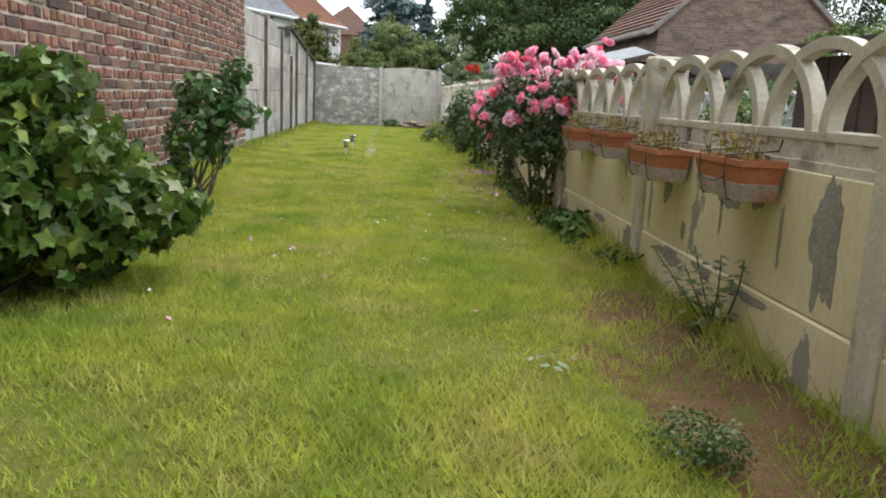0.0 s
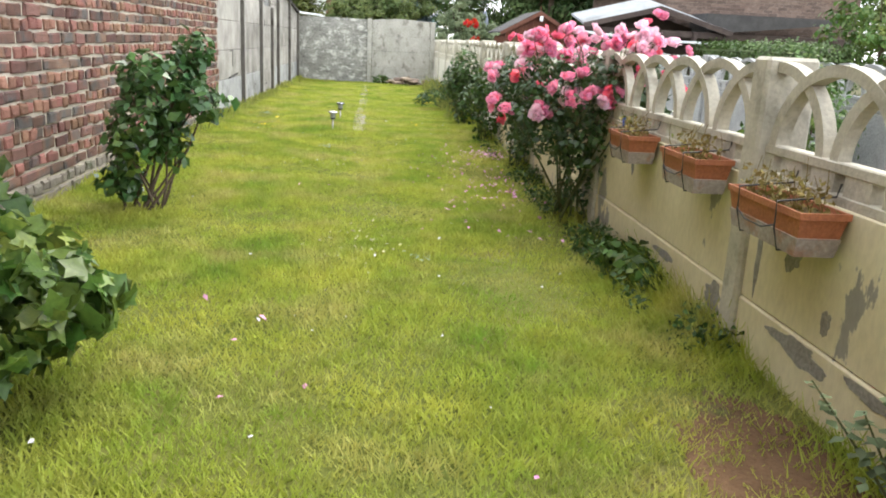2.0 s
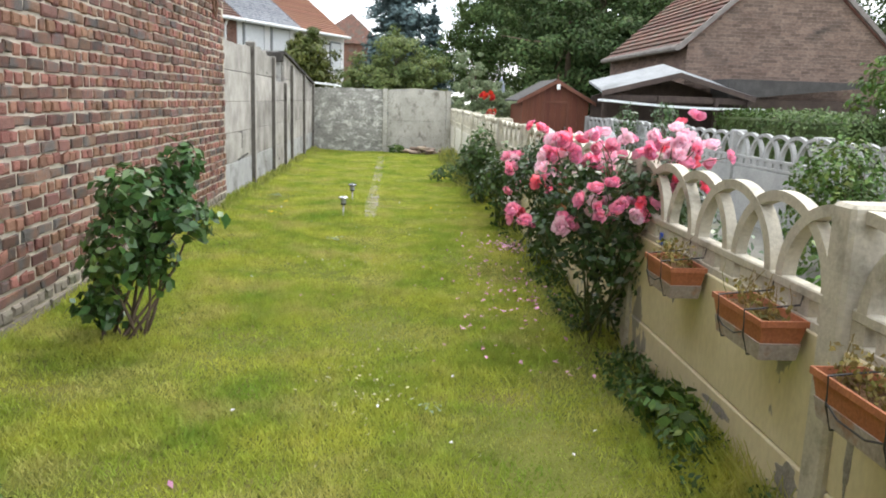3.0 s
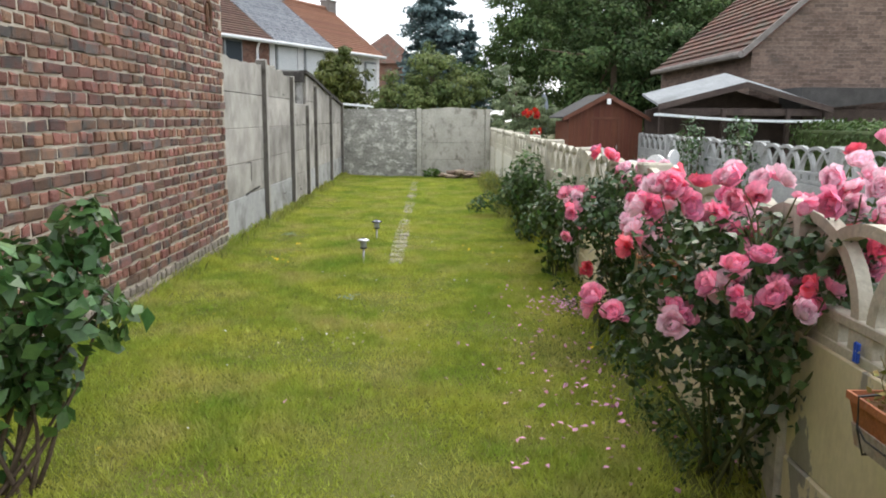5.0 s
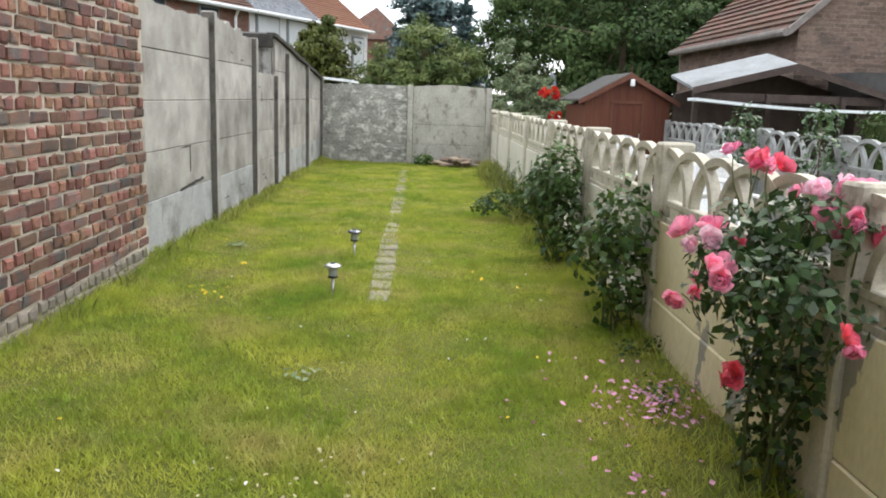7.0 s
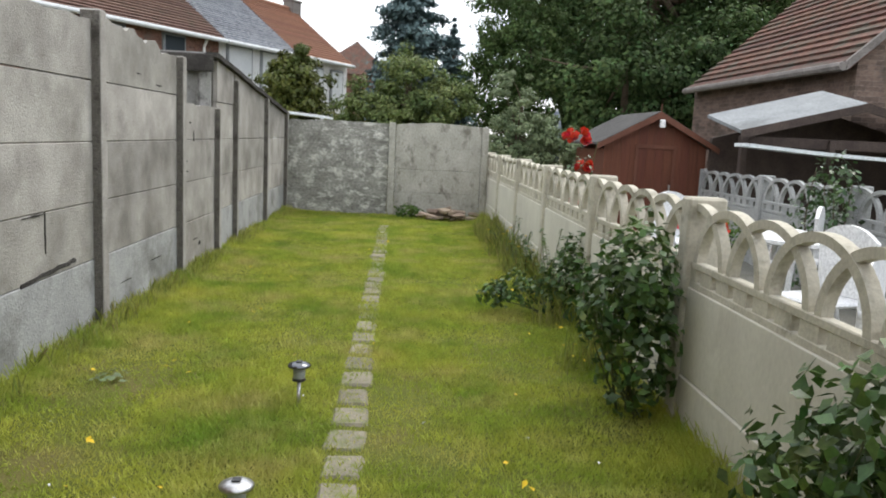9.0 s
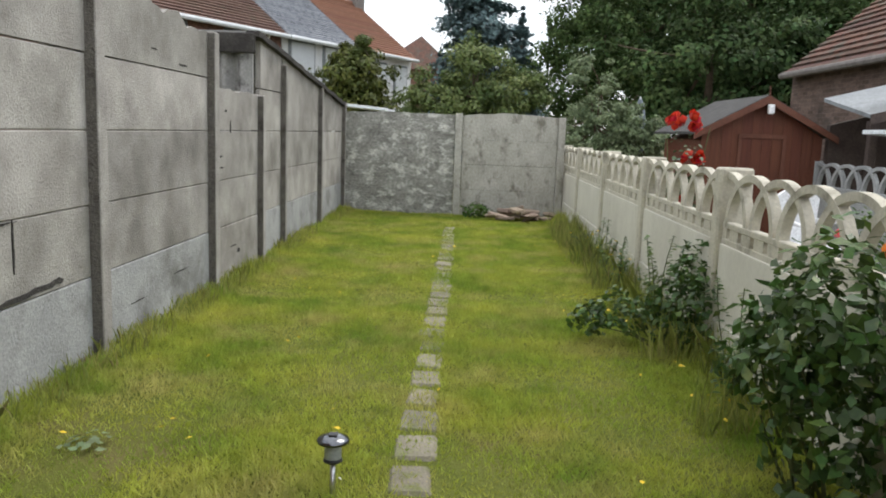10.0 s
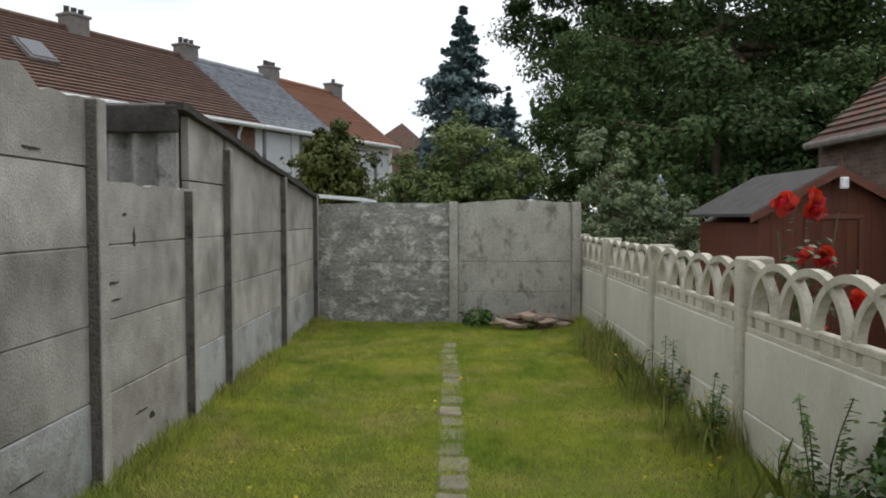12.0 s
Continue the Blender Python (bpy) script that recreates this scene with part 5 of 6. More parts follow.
g.box((0.02, 0, 0.5), (1.28, 1.66, 1.1), 0.01)
part("body", g, M["dark_timber"], hut)
g = Geo()
g.prism([(-0.76, 1.12), (0.76, 1.24), (0.76, 1.28), (-0.76, 1.16)], 1, -0.98, 0.96)
part("roof", g, M["felt"], hut, "grey board roof")
yard = Geo()
yard.box((3.38, 1.5, -0.035), (3.0, 11, 0.04), 0.004)
thing("planting_bed", "dark earth bed of the next garden", "soil", kind="structure", data=yard.mesh("planting_bed", M["soil"]))
dome_bush("tall_shrub", "tall feathery green shrub beside the white fence", "shrub", (4.35, 7.9, 0), [((0, 0, 0.45), (0.4, 0.7, 0.45)), ((0.0, 0.1, 0.8), (0.35, 0.5, 0.3))], 2600, 0.06, M["leaf_green"])


def hedge(at, size, label):
    t = thing("hedge", label, "hedge", at=at)
    n = int(2200 * size[1])
    P = (rng.random((n, 3)) - 0.5) * np.array(size)
    ax = rng.integers(0, 3, n)
    for i in range(3):
        s = ax == i
        P[s, i] = np.sign(P[s, i]) * size[i] / 2 * (1 + 0.06 * rng.normal(size=s.sum()))
    N = P / np.array(size) * 2
    P[:, 2] += size[2] / 2
    part("foliage", leaves("foliage", P, N + rng.normal(size=N.shape) * 0.5, 0.07, M["hedge_leaf"]), None, t)
    g = Geo()
    g.box((0, 0, size[2] / 2 - 0.02), (size[0] * 0.9, size[1] * 0.96, size[2] * 0.9), 0.03)
    part("core", g, M["leaf_dark"], t, "dense inner twigs")
    return t


hedge((7.2, 14.2, 0), (1.0, 4.0, 1.28), "clipped green hedge beyond the white fence")

# open barn with a pale sheet roof
barn = thing("open_barn", "open dark timber shelter with pale sheet roof", "shelter", at=(6.7, 18.2, 0))
for sx, x1, z1 in ((-1, -1.75, 1.66), (1, 1.75, 1.62)):
    g = Geo()
    g.prism([(0, 2.09), (x1, z1), (x1, z1 - 0.045), (0, 2.045)], 1, 0.0, 1.2)
    g.v = [(x, y, z + 0.19 * y) for x, y, z in g.v]
    part("roof_side", g, M["metal_sheet"], barn)
    g = Geo()
    g.prism([(0, 2.085), (x1, z1), (x1, z1 - 0.11), (0, 1.97)], 1, -0.035, 0.0)
    part("barge_board", g, M["dark_timber"], barn, "dark brown barge board")
g = Geo()
g.prism([(-1.7, 0), (1.7, 0), (1.7, 1.55), (0, 2.0), (-1.7, 1.55)], 1, 1.05, 1.15)
part("back_wall", g, M["dark_timber"], barn)
for x in (-1.65, -0.4, 0.9, 1.65):
    g = Geo()
    g.box((x, 0.1, 0.78), (0.09, 0.09, 1.6), 0.008)
    part("post", g, M["dark_timber"], barn)
g = Geo()
g.box((0.05, 0.14, 1.52), (3.5, 0.06, 0.14), 0.006)
part("beam", g, M["dark_timber"], barn)
awn = Geo()
ts = np.linspace(0, 1, 9)
awn.prism([(-1.85 + 3.6 * t, 1.44 - 0.1 * t - 0.05 * math.sin(math.pi * t)) for t in ts] + [(-1.85 + 3.6 * t, 1.485 - 0.1 * t - 0.05 * math.sin(math.pi * t)) for t in ts[::-1]], 1, -0.5, -0.06)
part("awning", awn, M["awning"], barn, "pale sagging awning edge")
g = Geo()
g.prism([(7.9, 2.0), (11.5, 2.0), (11.5, 1.94), (7.9, 1.55), ], 1, 18.4, 19.4)
lean2 = thing("side_shelter", "low dark shelter with grey sheet roof", "shelter", at=(0, 0, 0))
part("roof", g, M["felt"], lean2)
g = Geo()
g.box((9.8, 18.95, 0.8), (3.6, 0.8, 1.6), 0.01)
part("body", g, M["dark_timber"], lean2)


# ---- houses ----
def tiled_slope(parent, a, b, c, d, mat, rows, name="roof_side", lift=0.05):
    """A roof slope a-b (eave) to d-c (ridge) out of overlapping rows of tiles."""
    a, b, c, d = (Vector(p) for p in (a, b, c, d))
    nrm = (b - a).cross(d - a).normalized()
    if nrm.z < 0:
        nrm = -nrm
    g = Geo()
    g.add([a - nrm * 0.03, b - nrm * 0.03, c - nrm * 0.03, d - nrm * 0.03, a - nrm * 0.09, b - nrm * 0.09, c - nrm * 0.09, d - nrm * 0.09],
          [(0, 1, 2, 3), (4, 7, 6, 5), (0, 4, 5, 1), (1, 5, 6, 2), (2, 6, 7, 3), (3, 7, 4, 0)])
    side = part(name, g, mat, parent)
    for r in range(rows):
        g = Geo()
        t0, t1 = r / rows, (r + 1.12) / rows
        p0, p1 = a.lerp(d, t0), b.lerp(c, t0)
        q0, q1 = a.lerp(d, min(t1, 1)), b.lerp(c, min(t1, 1))
        g.add([p0 + nrm * lift, p1 + nrm * lift, q1, q0, p0 - nrm * 0.02, p1 - nrm * 0.02, q1 - nrm * 0.03, q0 - nrm * 0.03],
              [(0, 1, 2, 3), (4, 7, 6, 5), (0, 4, 5, 1), (1, 5, 6, 2), (2, 6, 7, 3), (3, 7, 4, 0)])
        part("roof_course", g, mat, side)
    return side


gable = thing("gable_house", "grey-brown brick gable house with weathered red tiles", "house", at=(0, 0, 0))
GX0, GX1, GY0, GY1, GE = 6.92, 11.6, 19.6, 26.1, 2.8
RX, RZ = (GX0 + GX1) / 2, 2.8 + 2.1
g = Geo()
g.prism([(GX0, -0.1), (GX1, -0.1), (GX1, GE), (RX, RZ), (GX0, GE)], 1, GY0, GY0 + 0.3)
part("gable_wall", g, M["gable_brick"], gable)
g = Geo()
g.box(((GX0 + GX1) / 2, (GY0 + GY1) / 2 + 0.2, GE / 2), (GX1 - GX0 - 0.02, GY1 - GY0 - 0.2, GE - 0.02), 0.02)
part("wall", g, M["gable_brick"], gable)
tiled_slope(gable, (GX0 - 0.2, GY0 - 0.05, GE - 0.1), (GX0 - 0.2, GY1, GE - 0.1), (RX, GY1, RZ + 0.06), (RX, GY0 - 0.05, RZ + 0.06), M["tile_red"], 16)
tiled_slope(gable, (GX1 + 0.2, GY0 - 0.05, GE - 0.1), (GX1 + 0.2, GY1, GE - 0.1), (RX, GY1, RZ + 0.06), (RX, GY0 - 0.05, RZ + 0.06), M["tile_red"], 16)
for sx, xe in ((-1, GX0 - 0.22), (1, GX1 + 0.22)):
    g = Geo()
    g.prism([(RX, RZ + 0.14), (xe, GE - 0.06), (xe, GE - 0.2), (RX, RZ)], 1, GY0 - 0.12, GY0 - 0.05)
    part("verge", g, M["chimney"], gable, "pale grey verge board")
g = Geo()
g.tube([(GX0 - 0.26, GY0 - 0.1, GE - 0.14), (GX0 - 0.26, GY1, GE - 0.14)], 0.07, 0.07, 8)
part("gutter", g, M["chimney"], gable)

# terrace of houses behind the garden
D = Vector((0.433, 0.901, 0))
NB = Vector((-0.901, 0.433, 0))
O = Vector((-7.4, 41.0, 0))


def terrace(name, label, s0, s1, wall_mat, tile_mat, eave=5.0, ridge=7.65, depth=3.4, rows=18):
    t = thing(name, label, "house")
    e0, e1 = O + D * s0, O + D * s1
    r0, r1 = e0 + NB * depth, e1 + NB * depth
    b0, b1 = e0 + NB * depth * 2, e1 + NB * depth * 2
    up = Vector((0, 0, 1))
    g = Geo()
    vs = [e0, e1, b1, b0]
    vs = [v - up * 0.1 for v in vs] + [v + up * (eave - 0.02) for v in (e0, e1, b1, b0)] + [r0 + up * (ridge - 0.05), r1 + up * (ridge - 0.05)]
    g.add(vs, [(0, 1, 5, 4), (1, 2, 6, 9, 5), (2, 3, 7, 6), (3, 0, 4, 8, 7), (4, 5, 9, 8), (6, 7, 8, 9), (0, 3, 2, 1)])
    part("wall", g, wall_mat, t)
    over = -NB * 0.35
    tiled_slope(t, e0 + over + up * (eave - 0.2), e1 + over + up * (eave - 0.2), r1 + up * ridge, r0 + up * ridge, tile_mat, rows, lift=0.07)
    tiled_slope(t, b0 + up * eave, b1 + up * eave, r1 + up * ridge, r0 + up * ridge, tile_mat, rows)
    g = Geo()
    g.tube([e0 + over * 1.2 + up * (eave - 0.25), e1 + over * 1.2 + up * (eave - 0.25)], 0.09, 0.09, 8)
    part("gutter", g, M["shutter"], t, "pale grey gutter")
    g = Geo()
    g.tube([r0 + up * (ridge + 0.05), r1 + up * (ridge + 0.05)], 0.1, 0.1, 8)
    part("ridge_tiles", g, tile_mat, t)
    return t


def chimney(t, s, depth=3.4, ridge=7.65, pots=3):
    p = O + D * s + NB * depth
    turn = Matrix.Rotation(math.atan2(D.y, D.x), 4, "Z")
    g = Geo()
    g.box((0, 0, 0.0), (0.8, 0.6, 1.0), 0.03, turn.to_3x3())
    g.box((0, 0, 0.47), (0.9, 0.7, 0.1), 0.02, turn.to_3x3())
    c = part("chimney", g, M["chimney"], t, at=(p.x, p.y, ridge))
    for k in range(pots):
        q = turn @ Vector(((k - (pots - 1) / 2) * 0.28, 0, 0))
        g = Geo()
        g.lathe([(0.1, 0.5), (0.09, 0.72), (0.11, 0.75)], 10, (q.x, q.y, 0))
        part("pot", g, M["felt"], c, "dark clay pot")


def house_window(t, s, z, w, h, shut=True):
    p = O + D * s - NB * 0.0
    turn = Matrix.Rotation(math.atan2(D.y, D.x), 4, "Z").to_3x3()
    # grey surround paints in the shade line of the window reveal
    win = Geo()
    win.box((0, 0, 0), (w + 0.2, 0.12, h + 0.2), 0.02, turn)
    wob = part("window", win, M["metal_sheet"], t, at=tuple(p + Vector((0, 0, z)) - NB * 0.03))
    g = Geo()
    off = -NB * 0.07
    if shut:
        g.box((off.x, off.y, 0), (w, 0.03, h), 0.008, turn)
        part("shutter", g, M["shutter"], wob)
    else:
        g.box((off.x, off.y, 0), (w, 0.02, h), 0.0, turn)
        part("pane", g, M["glass"], wob)


brown = terrace("brown_roof_house", "terraced brick house with brown pantile roof", -22, 0.0, M["house_brick"], M["tile_brown"], rows=22)
blue = terrace("slate_roof_house", "white rendered house with blue-grey slate roof", 0.06, 5.2, M["white_paint"], M["tile_grey"], rows=26)
orange = terrace("orange_roof_house", "white rendered house with orange tile roof", 5.26, 10.3, M["white_paint"], M["tile_orange"], rows=22)
chimney(brown, -5.1)
chimney(brown, 0.0)
chimney(blue, 5.1)
chimney(orange, 10.2, pots=1)
house_window(blue, 1.3, 3.9, 1.5, 1.5)
house_window(blue, 3.6, 3.9, 1.5, 1.5)
house_window(orange, 7.2, 3.6, 1.2, 1.5)
house_window(orange, 9.2, 3.6, 1.0, 1.5)
house_window(brown, -2.6, 4.0, 1.0, 1.2, False)
house_window(brown, -5.6, 4.0, 1.0, 1.2, False)
sky_w = Geo()
pv = O + D * (-8.05) + NB * 1.36
slope = Matrix.Rotation(math.atan2(D.y, D.x), 4, "Z") @ Matrix.Rotation(math.atan2(2.7, 3.4), 4, "X")
sky_w.box((0, 0, 0), (0.95, 1.15, 0.14), 0.02, slope.to_3x3())
sw = part("roof_window", sky_w, M["chimney"], brown, at=(pv.x, pv.y, 6.24))
sg = Geo()
nv = slope.to_3x3() @ Vector((0, 0, 0.085))
sg.box(tuple(nv), (0.75, 0.92, 0.02), 0.0, slope.to_3x3())
part("pane", sg, M["glass"], sw)
g = Geo()
dp = O + D * (-1.0) - NB * 0.3
g.tube([dp + Vector((0, 0, 4.8)), dp + NB * 0.2 + Vector((0, 0, 4.4)), dp + NB * 0.2 + Vector((0, 0, 0))], 0.06, 0.06, 8)
part("downpipe", g, M["white_paint"], brown)

# red-roofed house far behind
fh = thing("far_red_house", "distant house with a red hipped roof", "house")
g = Geo()
g.box((-3.6, 62, 2.6), (5, 5, 5.4), 0.03)
part("wall", g, M["house_brick"], fh)
g = Geo()
g.add([(-6.4, 59.2, 5.3), (-0.8, 59.2, 5.3), (-0.8, 64.8, 5.3), (-6.4, 64.8, 5.3), (-3.4, 61.5, 7.7), (-3.4, 62.5, 7.7)], [(0, 1, 4), (1, 2, 5, 4), (2, 3, 5), (3, 0, 4, 5), (3, 2, 1, 0)])
part("roof", g, M["tile_red"], fh)

# pale canopy roof beyond the far wall
cn = thing("canopy_roof", "pale ribbed canopy roof beyond the far wall", "canopy", at=(-1.9, 24, 0))
g = Geo()
g.prism([(-0.5, 1.74), (0.55, 1.66), (0.55, 1.63), (-0.5, 1.71)], 1, -0.5, 1.4)
part("sheet", g, M["awning"], cn)
for k in range(6):
    g = Geo()
    g.prism([(-0.5, 1.76), (0.55, 1.68), (0.55, 1.66), (-0.5, 1.74)], 1, -0.5 + 0.36 * k, -0.46 + 0.36 * k)
    part("rib", g, M["white_paint"], cn)
for x in (-0.45, 0.5):
    g = Geo()
    g.box((x, -0.4, 0.8), (0.07, 0.07, 1.7), 0.005)
    part("post", g, M["white_paint"], cn)


# ---- trees ----
def tree(name, label, at, h, crown, n, size, mat, clumps=60, trunk_r=0.25, limbs=9, category="tree"):
    """A tapered trunk with limbs and a crown of leaf clumps. crown: list of blobs (centre, radii) from the foot."""
    t = thing(name, label, category, at=at)
    g = Geo()
    top = (crown[0][0][0], crown[0][0][1], h * 0.75)
    g.tube(curve_points((0, 0, -0.2), top, 9, 0.02), trunk_r, trunk_r * 0.25, 8)
    for i in range(limbs):
        c, r = crown[i % len(crown)]
        end = np.array(c) + rng.normal(size=3) * np.array(r) * 0.45
        z0 = h * (0.2 + 0.45 * rng.random())
        g.tube(curve_points((top[0] * z0 / h, top[1] * z0 / h, z0), end, 7, 0.1), trunk_r * 0.35, trunk_r * 0.06, 6)
    part("trunk", g, M["bark"], t, smooth=True)
    vol = np.array([r[0] * r[1] * r[2] for c, r in crown]) ** (2 / 3)
    PP, NN = [], []
    for (c, r), v in zip(crown, vol / vol.sum()):
        k = max(4, int(clumps * v))
        C, d = blob(k, c, r, 0.35, 0.3)
        m = max(1, int(n * v / len(C)))
        rad = min(r) * 0.33
        for q, dd in zip(C, d):
            P, e = blob(m, q, (rad * rng.uniform(0.7, 1.3), rad * rng.uniform(0.7, 1.3), rad * rng.uniform(0.45, 0.8)), 0.3, 0.4)
            PP.append(P)
            NN.append(e + dd * 0.4 + np.array([0, 0, 0.5]) + rng.normal(size=e.shape) * 0.5)
    P, N = np.concatenate(PP), np.concatenate(NN)
    part("crown", leaves("crown", P, N, size * (0.6 + 0.8 * rng.random(len(P))), mat), None, t)
    return t


tree("broadleaf_tree", "very large dark broadleaf tree behind the houses", (11, 42, 0), 14,
     [((0, 0, 9), (6.5, 4, 5.2)), ((-4.8, 0, 9.2), (3.4, 3, 2.6)), ((6, 0, 9), (5, 4, 5)), ((-1.5, -1, 5.2), (3.2, 3, 2.6)), ((4, -1, 5), (5, 3, 3)), ((-6.3, 0, 10.2), (2.4, 2.2, 1.5)), ((13, 0, 7), (5, 4, 5))],
     150000, 0.18, M["leaf_dark"], clumps=500, trunk_r=0.5, limbs=22)
tree("broadleaf_tree", "dark green broadleaf tree behind far wall", (3.9, 33.5, 0), 5.8, [((0, 0, 4.2), (1.5, 1.5, 1.4)), ((-0.6, 0, 3.0), (1.5, 1.3, 1.3)), ((0.8, 0, 2.6), (1.8, 1.5, 1.6)), ((0.1, 0, 5.6), (1.2, 1.1, 1.3)), ((1.1, 0.3, 5.0), (0.9, 0.9, 1.0))], 36000, 0.1, M["leaf_deep"], clumps=240, trunk_r=0.16)
tree("broadleaf_tree", "mid-green broadleaf tree behind far wall", (0.3, 28.5, 0), 3.9, [((0, 0, 2.8), (0.9, 0.9, 0.95)), ((-1.1, 0, 2.0), (0.9, 0.9, 0.75)), ((0.9, 0, 2.1), (1.1, 0.9, 0.9)), ((-0.2, -0.6, 1.8), (1.3, 0.8, 0.7))], 30000, 0.085, M["leaf_mid"], clumps=190, trunk_r=0.12)
tree("broadleaf_tree", "dark tree filling the gap behind the shed", (7.0, 31, 0), 6, [((0, 0, 3), (3.2, 2, 2.6)), ((3, 0, 3), (2.5, 2, 2.4))], 32000, 0.16, M["leaf_dark"], clumps=170, trunk_r=0.2)
tree("silver_shrub", "silvery green shrub leaning over the far wall", (2.75, 22.6, 0), 2.5, [((-0.35, 0, 1.95), (0.48, 0.5, 0.7)), ((-0.25, 0, 1.35), (0.68, 0.5, 0.6)), ((0.3, -0.1, 1.25), (0.6, 0.5, 0.6)), ((0.2, -0.2, 0.8), (0.95, 0.6, 0.6)), ((-0.6, 0, 2.4), (0.26, 0.3, 0.4)), ((0.0, 0, 2.2), (0.2, 0.25, 0.45)), ((-0.95, 0.2, 0.95), (0.5, 0.35, 0.75)), ((0.75, -0.1, 0.95), (0.55, 0.45, 0.7)), ((0.35, 0, 1.7), (0.35, 0.4, 0.45))], 22000, 0.06, M["leaf_grey"], clumps=170, trunk_r=0.05, category="shrub")
tree("garden_tree", "fresh green shrub beside the gable house", (8.2, 12.5, 0), 2.4, [((0, 0, 1.7), (0.9, 0.9, 0.7))], 2500, 0.09, M["leaf_green"], clumps=40, trunk_r=0.06)
tree("garden_tree", "green trees behind the gable house", (14.5, 30, 0), 5, [((0, 0, 3.2), (3, 2, 2.2)), ((4, 0, 3), (3, 2, 2))], 8000, 0.18, M["leaf_mid"], clumps=80, trunk_r=0.2)


def conifer(name, label, at, h, r, n, size, mat, tiers, droop=0.15, taper=1.0):
    """A straight trunk with whorls of boughs, each a spray of small leaves."""
    t = thing(name, label, "conifer", at=at)
    g = Geo()
    g.tube([(0, 0, -0.2), (0, 0, h)], h * 0.018, 0.012, 8)
    PP, NN = [], []
    for i in range(tiers):
        f = i / (tiers - 1)
        z = h * (0.1 + 0.88 * f)
        rad = r * (1 - f) ** taper * (0.8 + 0.4 * rng.random()) + 0.06 * r
        k = max(5, int(11 * (1 - f * 0.6)))
        for j in range(k):
            a = 2 * math.pi * (j + rng.random()) / k
            L = rad * rng.uniform(0.6, 1.12)
            tip = np.array([L * math.cos(a), L * math.sin(a), -(droop + 0.15 * rng.normal()) * L])
            base = np.array([0, 0, z + rng.normal() * 0.35 * h / tiers])
            g.tube([tuple(base), tuple(base + tip)], 0.012 * h / 6, 0.004, 4)
            m = max(5, int(n / (tiers * k)))
            u = rng.random(m) ** 0.7
            P = base + tip * u[:, None] + rng.normal(size=(m, 3)) * (0.1 + 0.12 * (1 - u))[:, None] * L * np.array([1, 1, 0.55])
            PP.append(P)
            NN.append(np.tile(tip, (m, 1)) * 0.3 + rng.normal(size=(m, 3)) * 0.5 + np.array([0, 0, 0.8]))
    part("trunk", g, M["bark"], t)
    part("crown", leaves("crown", np.concatenate(PP), np.concatenate(NN), size, mat), None, t)
    return t


conifer("spruce", "tall blue-green spruce behind the far wall", (0.4, 38, 0), 8.7, 2.7, 30000, 0.2, M["leaf_blue"], 21, 0.18, 0.85)
conifer("spruce", "smaller blue spruce beside the tall one", (2.0, 37, 0), 5.6, 1.5, 9000, 0.2, M["leaf_blue"], 13, 0.18, 0.8)
tree("golden_conifer", "dense golden-green conifer behind the panel wall", (-3.0, 30.2, 0), 4.0,
     [((0, 0, 2.5), (0.95, 0.95, 1.0)), ((0, 0, 1.6), (1.2, 1.1, 1.1)), ((0.02, 0, 3.3), (0.55, 0.55, 0.65))], 22000, 0.12, M["leaf_yellow"], clumps=210, trunk_r=0.1, category="conifer")
tree("broadleaf_tree", "dense dark trees on the skyline", (10, 52, 0), 12,
     [((2, 0, 7), (6, 3, 6)), ((11, 0, 8), (7, 3, 7))], 18000, 0.6, M["leaf_dark"], clumps=200, trunk_r=0.4, limbs=10)

# ---- the far things narrowed and rescaled about eye height to fit the camera's view ----
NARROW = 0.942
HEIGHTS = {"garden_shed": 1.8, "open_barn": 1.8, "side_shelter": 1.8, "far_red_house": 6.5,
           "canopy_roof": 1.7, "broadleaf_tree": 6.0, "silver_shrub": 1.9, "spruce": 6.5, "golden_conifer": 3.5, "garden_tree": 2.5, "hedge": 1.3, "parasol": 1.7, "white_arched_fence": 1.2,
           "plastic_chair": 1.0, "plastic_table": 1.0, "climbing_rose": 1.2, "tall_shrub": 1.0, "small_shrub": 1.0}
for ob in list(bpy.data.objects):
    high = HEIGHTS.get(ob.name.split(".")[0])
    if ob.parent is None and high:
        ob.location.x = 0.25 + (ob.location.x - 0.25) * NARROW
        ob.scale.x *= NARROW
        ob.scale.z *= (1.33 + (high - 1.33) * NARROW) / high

# ---- small details on the brick wall ----
an = thing("wall_anchor", "rusty oval iron anchor on the brick wall", "anchor", at=(BX, 10.85, 2.28))
g = Geo()
g.tube([(0.02, 0.075 * math.cos(a), 0.13 * math.sin(a)) for a in np.linspace(0, 2 * math.pi, 20)], 0.017, 0.017, 6)
part("ring", g, M["rust"], an)
g = Geo()
g.box((0.005, 0, 0), (0.03, 0.03, 0.24), 0.004)
part("bar", g, M["rust"], an)

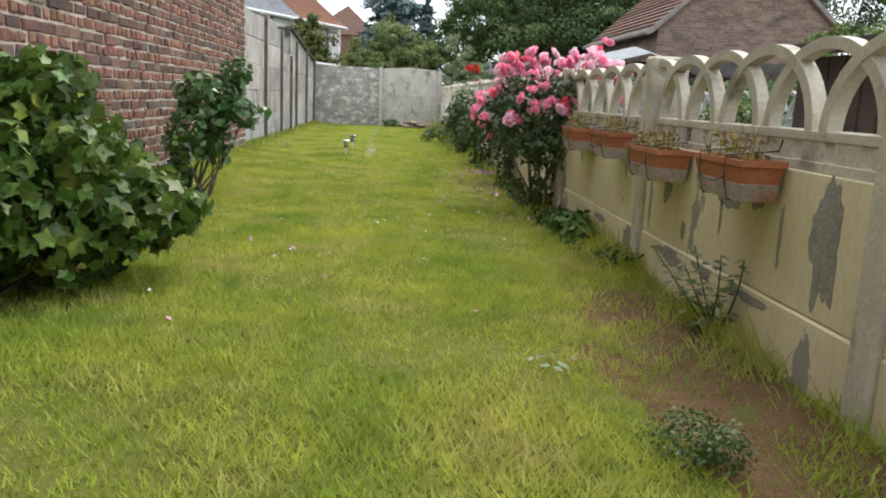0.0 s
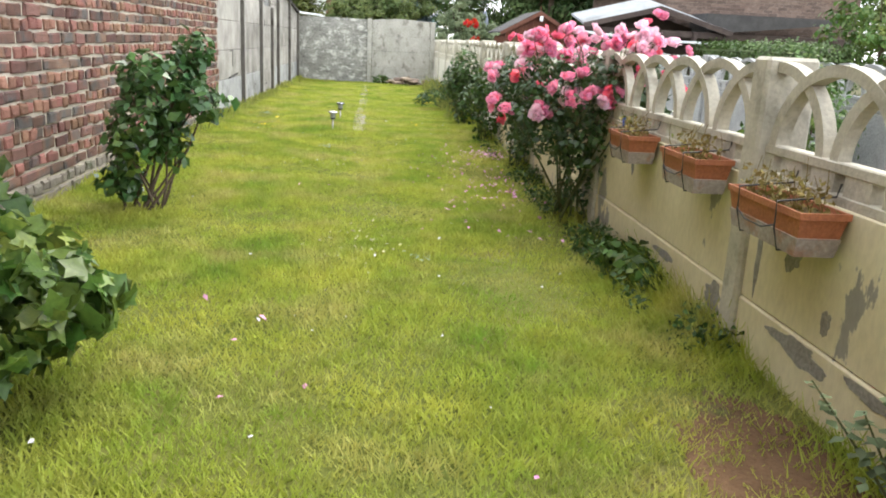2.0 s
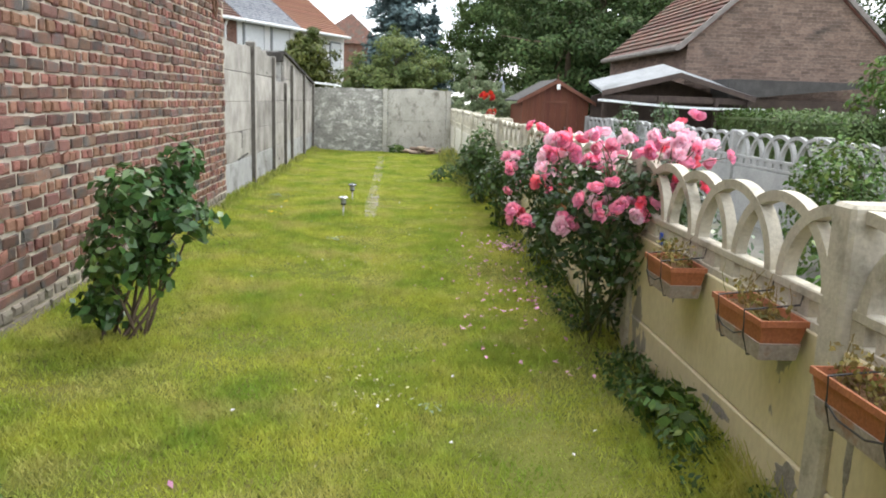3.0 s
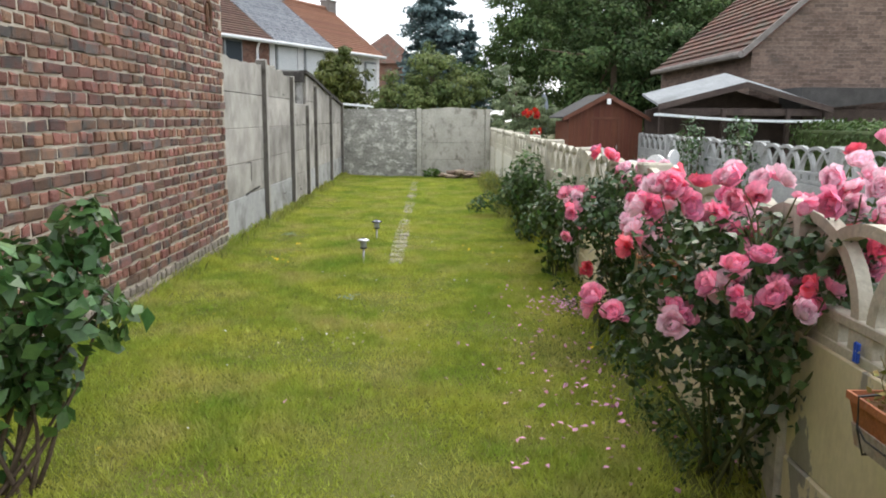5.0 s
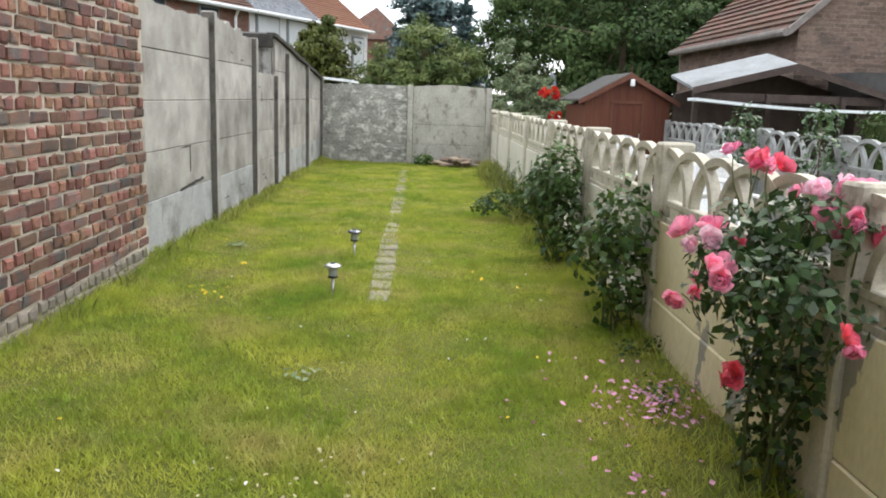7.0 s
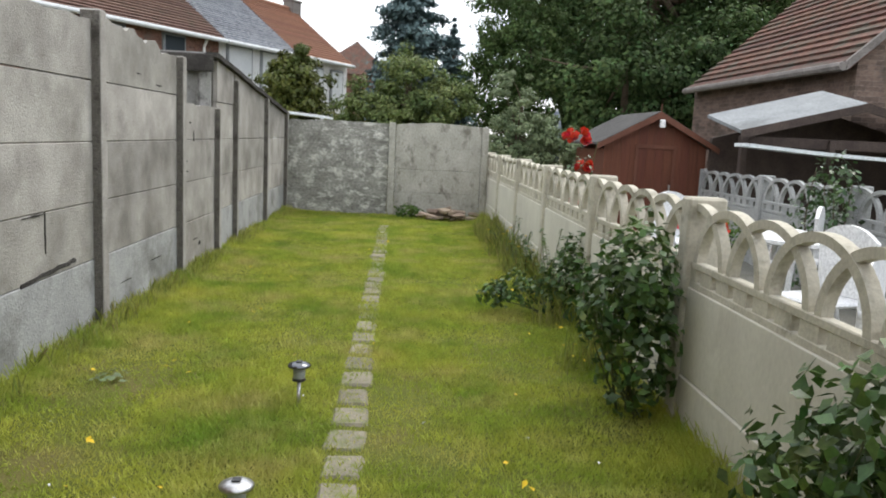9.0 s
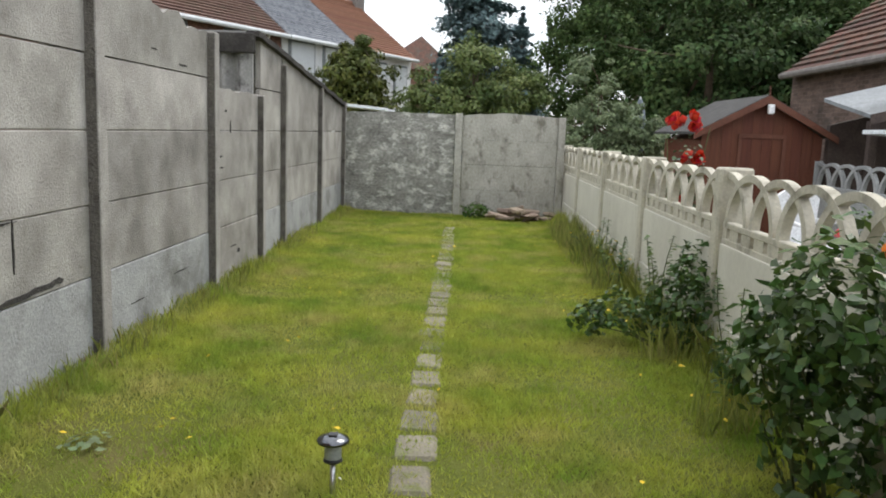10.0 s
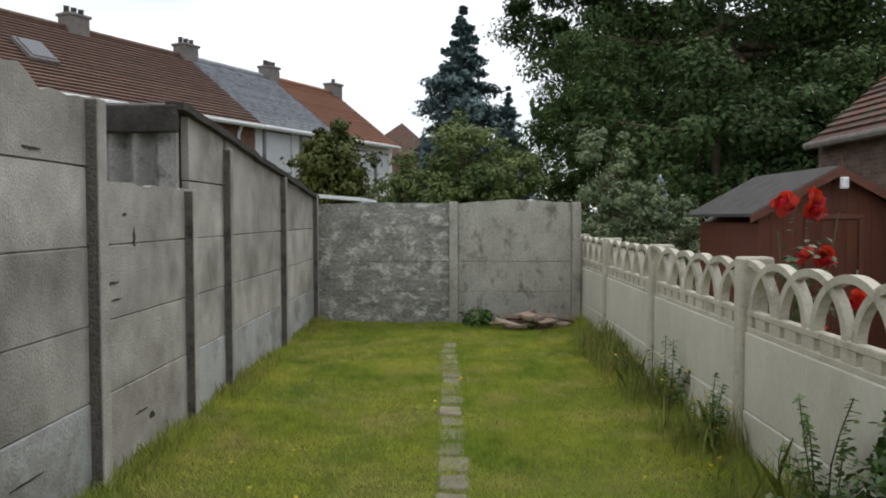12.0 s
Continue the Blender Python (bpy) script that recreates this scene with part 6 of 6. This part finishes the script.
# ---- bricks of the wall, the stretch that the walk passes nearest as parts ----
def brick_geo(w):
    """A brick with worn, uneven front edges."""
    h, d, c = COURSE - 0.016, 0.05, 0.008
    a, b = w / 2, h / 2
    vs = [(0, -a, -b), (0, a, -b), (0, a, b), (0, -a, b), (d - c, -a, -b), (d - c, a, -b), (d - c, a, b), (d - c, -a, b),
          (d, -a + c, -b + c), (d, a - c, -b + c), (d, a - c, b - c), (d, -a + c, b - c)]
    fs = [(0, 1, 5, 4), (1, 2, 6, 5), (2, 3, 7, 6), (3, 0, 4, 7), (4, 5, 9, 8), (5, 6, 10, 9), (6, 7, 11, 10), (7, 4, 8, 11), (8, 9, 10, 11)]
    j = rng.normal(size=(12, 3)) * np.array([0.0016, 0.0045, 0.004])
    vs = [tuple(np.array(p) + (q if i >= 4 else 0 * q)) for i, (p, q) in enumerate(zip(vs, j))]
    return vs, fs


kinds = {}
for nm, w in (("header", HEAD - 0.014), ("stretcher", 2 * HEAD - 0.014)):
    shapes = []
    for i in range(10):
        vs, fs = brick_geo(w * rng.uniform(0.92, 1.03))
        shapes.append((vs, fs, Geo().add(vs, fs).mesh("brick", M["brick"] if nm == "header" else M["brick_dark"]), Geo().add(vs, fs).mesh("brick", M["plinth"])))
    kinds[nm] = (w, shapes)
rests = {"header": Geo(), "stretcher": Geo(), "plinth": Geo()}
count = 0
y_start = -3.0
for row in range(66):
    nm = "header" if row % 2 else "stretcher"
    w, shapes = kinds[nm]
    pitch = w + 0.014
    z = 0.0 + COURSE * (row + 0.5)
    off = (0.0 if row % 2 else (HEAD / 2 if (row // 2) % 2 else HEAD * 1.5)) - HEAD / 2
    k = 0
    while True:
        yc = BEND - off - pitch * (k + 0.5)
        k += 1
        if yc < y_start:
            break
        if yc + pitch / 2 > BEND:
            continue
        vs, fs, me, mp = shapes[int(rng.integers(10))]
        x = BX - 0.042 + 0.006 * abs(rng.normal())
        dy, dz = 0.004 * rng.normal(), 0.003 * rng.normal()
        near = 7.2 < yc < 9.6 and row < 19
        if near and count < 300:
            ob = part("brick", mp if row < 2 else me, None, brick_wall, at=(x, yc + dy, z + dz))
            ob.rotation_euler = (0.015 * rng.normal(), 0, 0.02 * rng.normal())
            count += 1
        else:
            sy, sz = 1 + 0.04 * rng.normal(), 1 + 0.05 * rng.normal()
            rests["plinth" if row < 2 else nm].add([(p[0] + x, p[1] * sy + yc + dy, p[2] * sz + z + dz) for p in vs], fs)
for nm, mat_name, lab in (("header", "brick_joined", "header courses of old red bricks"), ("stretcher", "brick_dark_joined", "stretcher courses of dark old bricks"), ("plinth", "plinth", "grey weathered bricks along the wall foot")):
    me = bpy.data.meshes.new("brickwork")
    me.from_pydata(rests[nm].v, [], rests[nm].f)
    me.update()
    me.materials.append(M[mat_name])
    tagged(part("brickwork", me, None, brick_wall, lab), kind="stuff")
